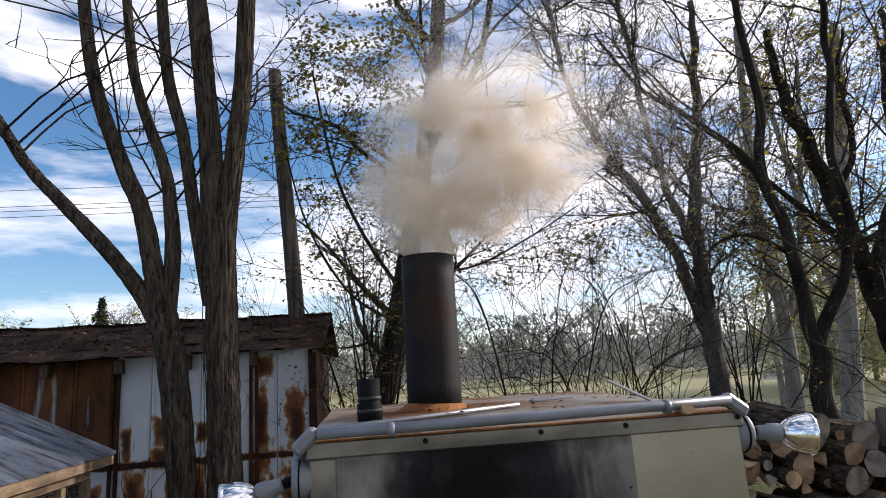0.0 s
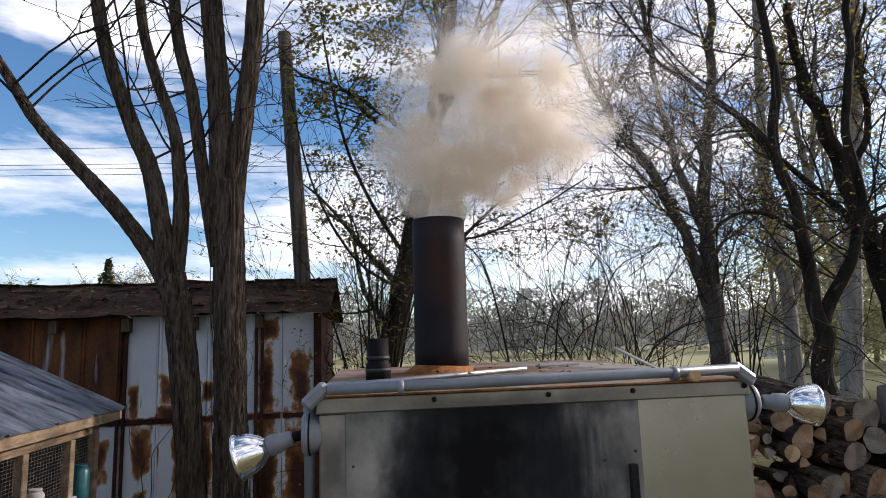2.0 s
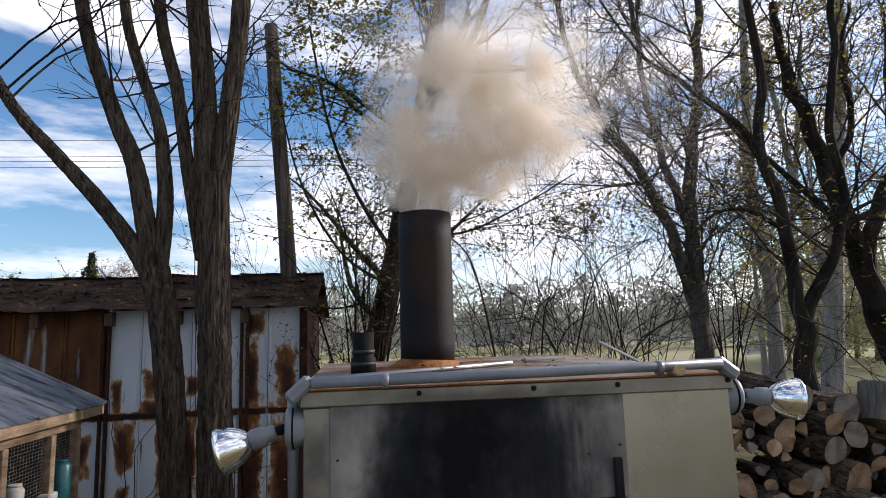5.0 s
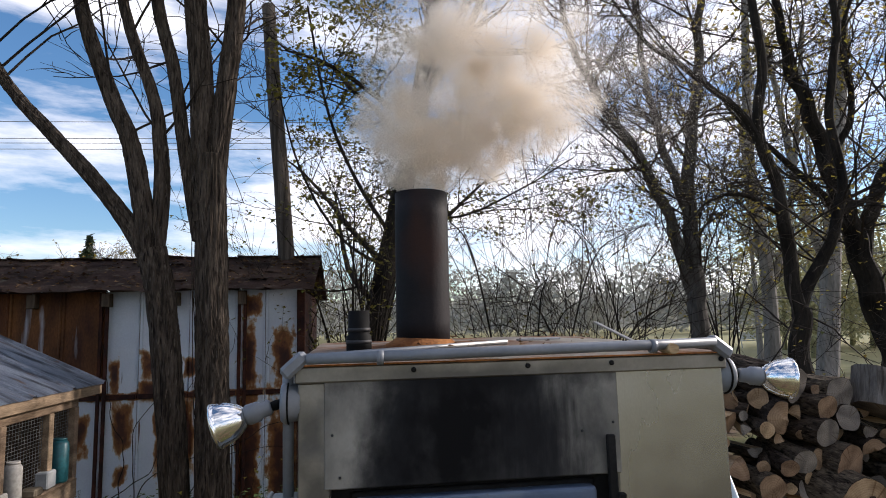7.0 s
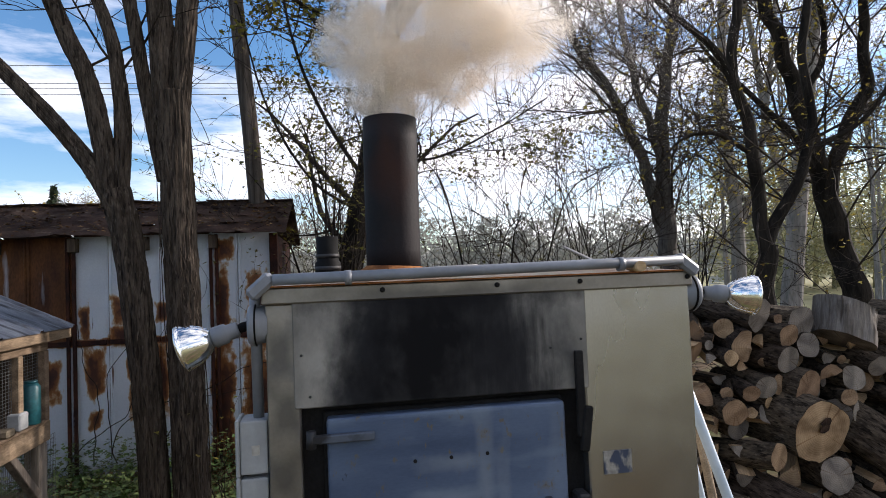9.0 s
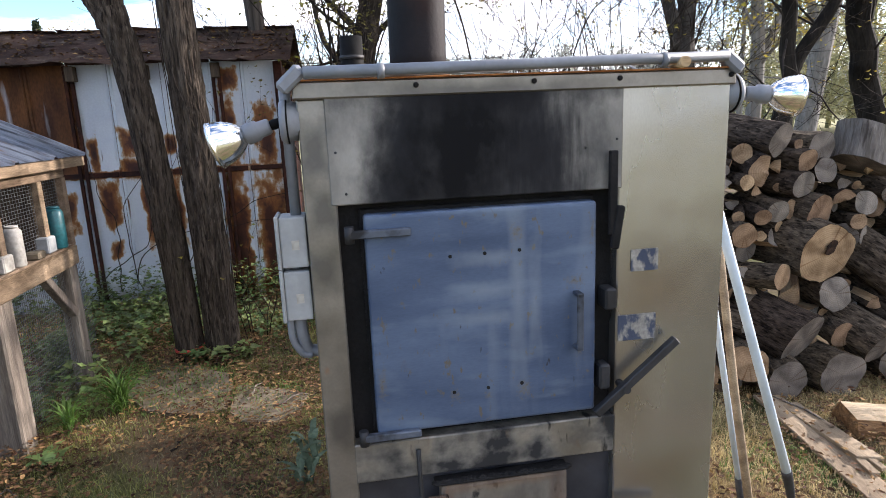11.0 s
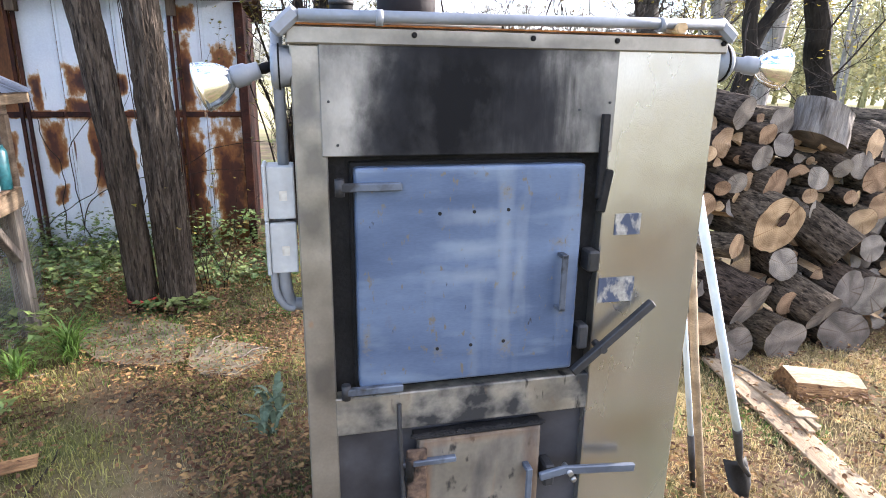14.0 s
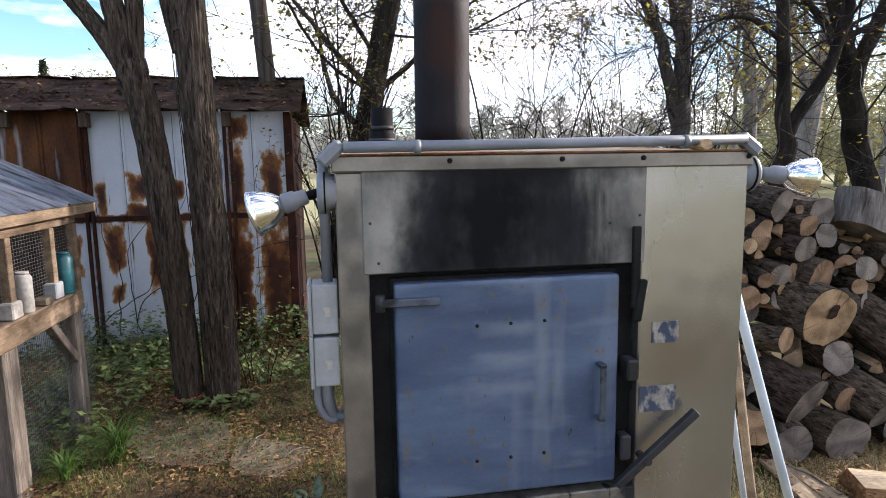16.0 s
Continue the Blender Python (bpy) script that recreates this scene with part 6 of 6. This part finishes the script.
# ---------------------------------------------------------------- yard things
def build_yard():
    rng = random.Random(5)
    sh = tagged(empty("shovel", (1.3, 0.36, 0)), "long-handled shovel with pale blue handle leaning by the furnace", "shovel")
    off = Vector((1.3, 0.36, 0))
    a, b = Vector((0.66, 0.24, 1.82)) - off, Vector((1.17, 0.33, 0.46)) - off
    tube("shaft", [a, a.lerp(b, 0.5), b], 0.0175, M["shovel_blue"], sh, 14)
    c = Vector((1.24, 0.36, 0.27)) - off
    tube("socket", smooth_line([b, b.lerp(c, 0.5), c, (0.02, 0.02, 0.17)]), [0.021, 0.021, 0.020, 0.020, 0.019, 0.019, 0.018, 0.018, 0.017, 0.016, 0.015, 0.014, 0.013, 0.012, 0.012, 0.011, 0.011, 0.01, 0.01][:19], M["iron"], sh, 12)
    bm = bmesh.new()
    rows = []
    for j in range(7):
        u = j / 6
        w = 0.062 * (1 - max(0, u - 0.55) ** 2 * 4.2)
        rows.append([bm.verts.new((-0.03 + (i - 2) / 2 * w + 0.09 * u, 0.04 + 0.03 * ((i - 2) / 2) ** 2, 0.24 - 0.24 * u)) for i in range(5)])
    for j in range(6):
        for i in range(4):
            bm.faces.new((rows[j][i], rows[j][i + 1], rows[j + 1][i + 1], rows[j + 1][i]))
    bmesh.ops.solidify(bm, geom=bm.faces[:], thickness=0.003)
    part("blade", bm, M["iron"], sh, "worn steel blade", True)
    st = tagged(tube("broomstick", [(0.86, 0.42, 1.5), (1.0, 0.44, 0.75), (1.17, 0.48, 0.0)], [0.015, 0.017, 0.018], M["plank"], sides=12), "bare wooden tool handle leaning by the furnace", "handle")
    rk = tagged(empty("rake", (1.15, 0.55, 0)), "pale tool handle with a dark ferrule leaning by the furnace", "rake")
    tube("shaft", [(-0.32, -0.05, 1.6), (-0.03, 0, 0.30)], 0.013, M["shovel_blue"], rk, 12)
    tube("ferrule", [(-0.03, 0, 0.30), (0.03, 0.01, 0.0)], [0.017, 0.012], M["iron"], rk, 12)
    # boards on the ground
    for k, (x, y, l, w, a, z) in enumerate(((1.98, 0.80, 1.75, 0.17, -8, 0.035), (2.14, 1.20, 0.66, 0.13, -4, 0.06), (2.08, 0.93, 0.34, 0.05, -12, 0.058), (2.13, 0.92, 0.28, 0.04, -9, 0.06))):
        bm = box(-w / 2, w / 2, -l / 2, l / 2, 0, 0.02, 0.003)
        for v in bm.verts:
            v.co.y += 0.05 * noise.noise((v.co.x * 30, k * 3.0, v.co.y)) * (1 if abs(v.co.y) > l * 0.45 else 0)
        b2 = tagged(part("old_board", bm, M["plank"]), "broken pale board lying in the dry grass", "board", "boards on the ground")
        b2.matrix_world = pose(x, y, z - 0.012, 1.5 * (-1) ** k, 1.0, a)
    # split log
    sp = tagged(empty("split_log", (2.50, 1.18, 0.0)), "split log with pale fresh face up on the dry grass", "log")
    section = ((-0.155, 0.0), (0.0, -0.01), (0.15, 0.0), (0.165, 0.10), (0.10, 0.185), (-0.02, 0.20), (-0.135, 0.165), (-0.17, 0.08))
    rows = []
    bm, top_bm = bmesh.new(), bmesh.new()
    top_rows = []
    for i in range(12):
        x = -0.235 + 0.47 * i / 11
        fall = 1.0 - 0.22 * i / 11
        row = [(x + 0.03 * noise.noise((k * 1.3, i * 0.2, 1)) * (1 if i in (0, 11) else 0.2), a * (1.05 - 0.1 * fall) + 0.014 * noise.noise((x * 7, k * 1.7, 2)), b * fall + 0.012 * noise.noise((x * 9, k * 1.1, 5))) for k, (a, b) in enumerate(section)]
        rows.append([bm.verts.new(q) for q in row])
        top_rows.append([top_bm.verts.new((q[0], q[1], q[2] + 0.004 + 0.006 * noise.noise((q[0] * 12, k, 8)))) for k, q in enumerate(row[3:7])])
    for i in range(11):
        for k in range(8):
            bm.faces.new((rows[i][k], rows[i][(k + 1) % 8], rows[i + 1][(k + 1) % 8], rows[i + 1][k]))
        for k in range(3):
            top_bm.faces.new((top_rows[i][k], top_rows[i][k + 1], top_rows[i + 1][k + 1], top_rows[i + 1][k]))
    bm.faces.new(rows[0])
    bm.faces.new(rows[-1])
    part("bark_side", bm, M["split_brown"], sp, "ragged brown split side")
    bmesh.ops.solidify(top_bm, geom=top_bm.faces[:], thickness=0.004)
    part("split_face", top_bm, M["split_pale"], sp, "pale split face")
    sp.scale = (0.92, 0.88, 0.85)
    sp.rotation_euler = (0, 0, radians(-14))
    # flat dusty slabs under the trees
    outlines = (((-2.26, 2.98), (-2.08, 3.38), (-1.78, 3.30), (-1.50, 3.05), (-1.42, 2.84), (-1.40, 2.42), (-1.62, 2.40), (-1.93, 2.52)),
                ((-1.38, 2.80), (-1.12, 2.72), (-0.84, 2.52), (-0.90, 2.28), (-1.06, 2.14), (-1.28, 2.20), (-1.37, 2.38)))
    for k, outline in enumerate(outlines):
        pts = []
        for (xa, ya), (xb, yb) in zip(outline, outline[1:] + outline[:1]):
            for u in (0.0, 0.25, 0.5, 0.75):
                x, y = xa + (xb - xa) * u, ya + (yb - ya) * u
                pts.append((x + 0.035 * noise.noise((x * 6, y * 6, 1)), y + 0.035 * noise.noise((x * 6, y * 6, 9))))
        bm = bmesh.new()
        fc = bm.faces.new([bm.verts.new((x, y, 0.0)) for x, y in pts])
        out = bmesh.ops.extrude_face_region(bm, geom=[fc])
        for v in out["geom"]:
            if isinstance(v, bmesh.types.BMVert):
                v.co.z = max(0.032, ground_height(v.co.x, v.co.y) + 0.014)
        tagged(part("stone_slab", bm, M["slab"]), "flat dusty stone slab half buried in the yard", "slab", "slabs in the yard")
    chip = box(-0.09, 0.09, -0.055, 0.055, 0, 0.012, 0.004)
    for v in chip.verts:
        v.co.x += 0.02 * noise.noise((v.co.y * 30, 1, 2))
        v.co.z += 0.15 * abs(v.co.x)
    chip = tagged(part("bark_slab", chip, M["split_brown"]), "curled brown slab of bark in the leaf litter", "bark")
    chip.matrix_world = pose(-2.0, 1.36, 0.03, 3, 0, 15)
    # red tape on the first trunk
    tape = tagged(tube("tape_band", [(-1.862, 3.545, 0.10), (-1.863, 3.544, 0.12)], 0.128, M["red"], sides=22), "faded red tape tied round the tree foot", "tape")


build_yard()

# ---------------------------------------------------------------- plants and litter
def scatter(name, label, category, count, region, mat, size, seed, blade=False, tall=0.1, keep=None, droop=0.3):
    rng = random.Random(seed)
    v, f = [], []
    x0, x1, y0, y1 = region
    while count > 0:
        x, y = rng.uniform(x0, x1), rng.uniform(y0, y1)
        if -0.62 < x < 0.62 and -0.02 < y < 1.27:
            continue
        if keep and rng.random() > keep(x, y):
            continue
        count -= 1
        z = ground_height(x, y)
        if blade:
            h = tall * rng.uniform(0.4, 1.3)
            a = rng.uniform(0, 6.283)
            d = Vector((math.cos(a), math.sin(a), 0))
            s = Vector((-d.y, d.x, 0)) * size * rng.uniform(0.6, 1.2)
            p = Vector((x, y, z - 0.005))
            bend = rng.uniform(0.2, 1.1) * h
            o = len(v)
            v += [p - s, p + s, p + d * bend * 0.35 + s * 0.7 + Vector((0, 0, h * 0.6)), p + d * bend * 0.35 - s * 0.7 + Vector((0, 0, h * 0.6)), p + d * bend + Vector((0, 0, h * rng.uniform(0.55, 1)))]
            f += [(o, o + 1, o + 2, o + 3), (o + 3, o + 2, o + 4)]
        else:
            p = (x, y, z + rng.uniform(0.004, 0.02) + tall * rng.random())
            if mat == "litter":
                a, b = dry_leaf_arrays(p, size * rng.uniform(0.5, 1.5), rng, len(v))
            else:
                a, b = leaf_arrays(p, size * rng.uniform(0.5, 1.3), rng, len(v), droop)
            v += a
            f += b
    tagged(new(name, mesh_of(name, v, f, M[mat])), label, category, kind="stuff")


def on_slab(x, y):
    return abs(x - 1.98 - 0.14 * (y - 0.80)) < 0.11 and y < 1.68 or abs(x - 2.14) < 0.09 and 0.85 < y < 1.55 or math.hypot(x - 2.5, y - 1.18) < 0.2 or math.hypot((x + 1.82) / 0.42, (y - 2.88) / 0.42) < 1 or math.hypot((x + 1.12) / 0.27, (y - 2.48) / 0.30) < 1


def clumps(sc, lo, hi, off=0.0):
    return lambda x, y: 0.38 if on_slab(x, y) else max(0.02, min(1.0, (noise.noise((x * sc + off, y * sc, 0.5)) - lo) / (hi - lo)))


scatter("fallen_leaves", "brown and tan fallen leaves over the yard", "leaves", 36000, (-4.5, -0.6, 0.0, 5.2), "litter", 0.030, 71, keep=clumps(1.2, -0.5, 0.3), droop=0.25)
scatter("yard_grass", "short patchy yellow-green grass in the yard", "grass", 34000, (-4.2, -0.6, 0.2, 5.0), "grass", 0.0026, 72, True, 0.065, clumps(1.6, -0.45, 0.2))
scatter("dry_grass", "matted straw-coloured dry grass beside the woodpile", "grass", 42000, (0.62, 4.0, -0.2, 1.9), "straw", 0.0022, 73, True, 0.055, clumps(2.5, -0.6, 0.2, 9))
scatter("chip_litter", "wood chips and dry leaves beside the woodpile", "litter", 6000, (0.62, 4.0, -0.2, 2.0), "litter", 0.03, 74, droop=0.2, keep=clumps(2.0, -0.5, 0.3, 6))
scatter("thatch", "matted dead grass stems over the yard", "grass", 34000, (-4.2, -0.6, 0.2, 4.4), "thatch", 0.0017, 70, True, 0.035, clumps(1.3, -0.45, 0.2, 3))
scatter("green_tufts", "small green tufts among the dry grass", "grass", 2500, (0.62, 4.0, 0.0, 1.7), "tuft", 0.003, 75, True, 0.06, clumps(2.0, 0.3, 0.5, 4))
scatter("ivy_patch", "glossy ivy covering the ground along the shed", "ivy", 4200, (-4.6, -0.5, 3.7, 5.15), "ivy", 0.058, 76, tall=0.22, keep=clumps(1.3, -0.35, 0.25, 2), droop=0.5)
scatter("ivy_patch", "ivy sprigs round the tree feet", "ivy", 260, (-1.85, -1.35, 3.32, 3.55), "ivy", 0.08, 77, tall=0.12)
scatter("ivy_patch", "ivy climbing under the hutch", "ivy", 900, (-2.9, -2.25, 2.6, 3.9), "ivy", 0.07, 78, tall=0.35, keep=clumps(1.9, -0.2, 0.3, 2))
scatter("ivy_patch", "ivy and weeds at the shed foot", "ivy", 1500, (-4.2, -0.8, 4.75, 5.12), "ivy", 0.058, 79, tall=0.45)


def plant(name, label, place, mat, blades, length, width, up, seed):
    rng = random.Random(seed)
    v, f = [], []
    for _ in range(blades):
        a = rng.uniform(0, 6.283)
        d = Vector((math.cos(a), math.sin(a), 0))
        s = Vector((-d.y, d.x, 0))
        l = length * rng.uniform(0.5, 1.1)
        rise = rng.uniform(0.4, 1.0) * up
        p = Vector((rng.gauss(0, 0.02), rng.gauss(0, 0.02), rng.uniform(0, 0.1) * up))
        o = len(v)
        for k in range(5):
            u = k / 4
            q = p + d * l * (u ** 1.3) * 0.8 + Vector((0, 0, rise * l * (1.6 * u - 1.1 * u * u)))
            w = width * (0.35 + 0.65 * math.sin(math.pi * min(1, u + 0.2))) * (1 - 0.9 * max(0, u - 0.7) / 0.3)
            v += [q - s * w, q + s * w]
        f += [(o + 2 * k, o + 2 * k + 1, o + 2 * k + 3, o + 2 * k + 2) for k in range(4)]
    ob = new(name, mesh_of(name, v, f, M[mat]))
    ob.location = place
    return tagged(ob, label, "plant")


plant("grass_tuft", "lush green grass tuft in the yard", (-2.13, 2.62, 0.0), "tuft", 110, 0.34, 0.006, 1.3, 81)
scatter("sunny_grass", "yellow-green grass in the sunny part of the yard", "grass", 9000, (-3.6, -0.7, 2.2, 4.9), "tuft", 0.0026, 85, True, 0.085, clumps(1.9, 0.05, 0.4, 7))
plant("grass_tuft", "green grass tuft in the yard", (-2.35, 2.35, 0.0), "tuft", 60, 0.25, 0.006, 1.2, 82)
plant("dock_plant", "broad-leaved weed low in the grass", (-2.3, 1.95, 0.0), "ivy", 9, 0.2, 0.045, 0.7, 83)
for k in range(4):
    plant("mullein_plant", "felted grey-green mullein rosette beside the furnace", (-0.82 + 0.015 * k, 1.37 + 0.03 * k, 0.02 + 0.045 * k), "sage", 8, 0.20 - 0.03 * k, 0.018, 1.2, 90 + k)

def build_twigs():
    rng = random.Random(61)
    for k in range(26):
        if k < 17:
            x, y = rng.uniform(-3.6, -0.8), rng.uniform(1.2, 4.6)
        else:
            x, y = rng.uniform(0.9, 3.6), rng.uniform(0.1, 1.6)
        a, l = rng.uniform(0, 3.14), rng.uniform(0.2, 0.7)
        pts = []
        for i in range(6):
            u = (i / 5 - 0.5) * l
            px, py = x + u * math.cos(a) + 0.03 * noise.noise((i * 0.7, k, 1)), y + u * math.sin(a) + 0.03 * noise.noise((i * 0.7, k, 5))
            pts.append((px, py, ground_height(px, py) + 0.018 + (0.045 if on_slab(px, py) else 0)))
        tagged(tube("fallen_twig", pts, [0.007, 0.0065, 0.006, 0.005, 0.004, 0.003], M["twig" if k % 2 else "wood_post"], sides=6), "dry fallen twig lying in the leaf litter", "twig", "twigs on the ground")


build_twigs()

# ---------------------------------------------------------------- smoke
def build_smoke():
    """A drifting puff of fine ash and soot specks over the stack, dense at its core and ragged at its edge."""
    rs = np.random.RandomState(3)
    puffs = [(-0.20, 0.62, 2.66, 0.095, 1.9), (-0.25, 0.60, 2.78, 0.15, 1.9), (-0.09, 0.62, 2.78, 0.16, 2.0), (0.07, 0.60, 2.83, 0.16, 1.9), (-0.32, 0.62, 2.92, 0.15, 1.4),
             (-0.15, 0.62, 2.98, 0.19, 1.8), (0.06, 0.64, 3.00, 0.19, 1.9), (0.24, 0.62, 2.92, 0.16, 1.5), (-0.26, 0.62, 3.12, 0.16, 1.0), (-0.02, 0.64, 3.20, 0.20, 1.3),
             (0.22, 0.66, 3.14, 0.19, 1.2), (0.40, 0.66, 3.00, 0.15, 0.9), (-0.12, 0.66, 3.36, 0.19, 0.55), (0.12, 0.7, 3.42, 0.22, 0.55), (0.40, 0.7, 3.26, 0.20, 0.6)]
    small = []
    for x, y, z, r, w in puffs:
        for _ in range(9):
            d = rs.normal(size=3)
            d /= np.linalg.norm(d)
            small.append((x + d[0] * r * 0.85, y + d[1] * r * 0.6, z + d[2] * r * 0.8, r * rs.uniform(0.25, 0.48), w * 0.9))
    puffs += [(-0.04, 0.64, 3.04, 0.27, 1.3), (0.10, 0.66, 3.28, 0.24, 0.9), (0.20, 0.64, 3.02, 0.2, 1.2)]
    veil = [(0.70, 0.9, 3.26, 0.34, 0.12), (1.0, 1.1, 3.4, 0.42, 0.08), (0.0, 0.8, 3.75, 0.34, 0.12), (0.4, 0.9, 3.62, 0.36, 0.14), (1.3, 1.5, 3.2, 0.5, 0.04), (-0.35, 0.75, 3.4, 0.24, 0.14)]
    puffs = puffs + small + veil
    total = 1400000
    weights = np.array([p[3] ** 2 * p[4] for p in puffs])
    weights /= weights.sum()
    pts = []
    for (x, y, z, r, _), w in zip(puffs, weights):
        n = int(total * w * 1.7)
        q = rs.normal(size=(n, 3))
        q /= np.linalg.norm(q, axis=1)[:, None]
        q *= (rs.random_sample(n) ** (0.42 if r < 0.23 else 0.7))[:, None] * r * 1.12
        q *= (1.0, 0.8, 0.92)
        pts.append(q + (x, y, z))
    pts = np.concatenate(pts)
    keep = np.fromiter((noise.fractal((a * 5.0, b * 5.0, c * 5.0), 0.8, 2.1, 5) for a, b, c in pts), float, len(pts))
    pts = pts[keep + rs.normal(scale=0.10, size=len(pts)) > -0.44]
    pts = pts[rs.permutation(len(pts))[:total]]
    n = len(pts)
    corners = rs.normal(size=(n, 3, 3))
    corners -= corners.mean(axis=1, keepdims=True)
    corners /= np.linalg.norm(corners, axis=2, keepdims=True) + 1e-6
    tri = pts[:, None, :] + corners * (0.0012 + 0.0005 * rs.random_sample((n, 1, 1)))
    me = bpy.data.meshes.new("smoke")
    me.vertices.add(n * 3)
    me.vertices.foreach_set("co", tri.reshape(-1))
    me.loops.add(n * 3)
    me.loops.foreach_set("vertex_index", np.arange(n * 3))
    me.polygons.add(n)
    me.polygons.foreach_set("loop_start", np.arange(0, n * 3, 3))
    me.update()
    me.validate()
    m = bpy.data.materials.new("ash_specks")
    m.use_nodes = True
    nn, ll = m.node_tree.nodes, m.node_tree.links
    d, t, mx = nn.new("ShaderNodeBsdfDiffuse"), nn.new("ShaderNodeBsdfTranslucent"), nn.new("ShaderNodeMixShader")
    d.inputs["Color"].default_value = (0.96, 0.90, 0.815, 1)
    t.inputs["Color"].default_value = (0.96, 0.90, 0.815, 1)
    mx.inputs[0].default_value = 0.6
    ll.new(d.outputs[0], mx.inputs[1])
    ll.new(t.outputs[0], mx.inputs[2])
    ll.new(mx.outputs[0], nn["Material Output"].inputs["Surface"])
    me.materials.append(m)
    tagged(new("smoke", me), "billowing cream-grey wood smoke over the stack", "smoke", kind="stuff")


build_smoke()
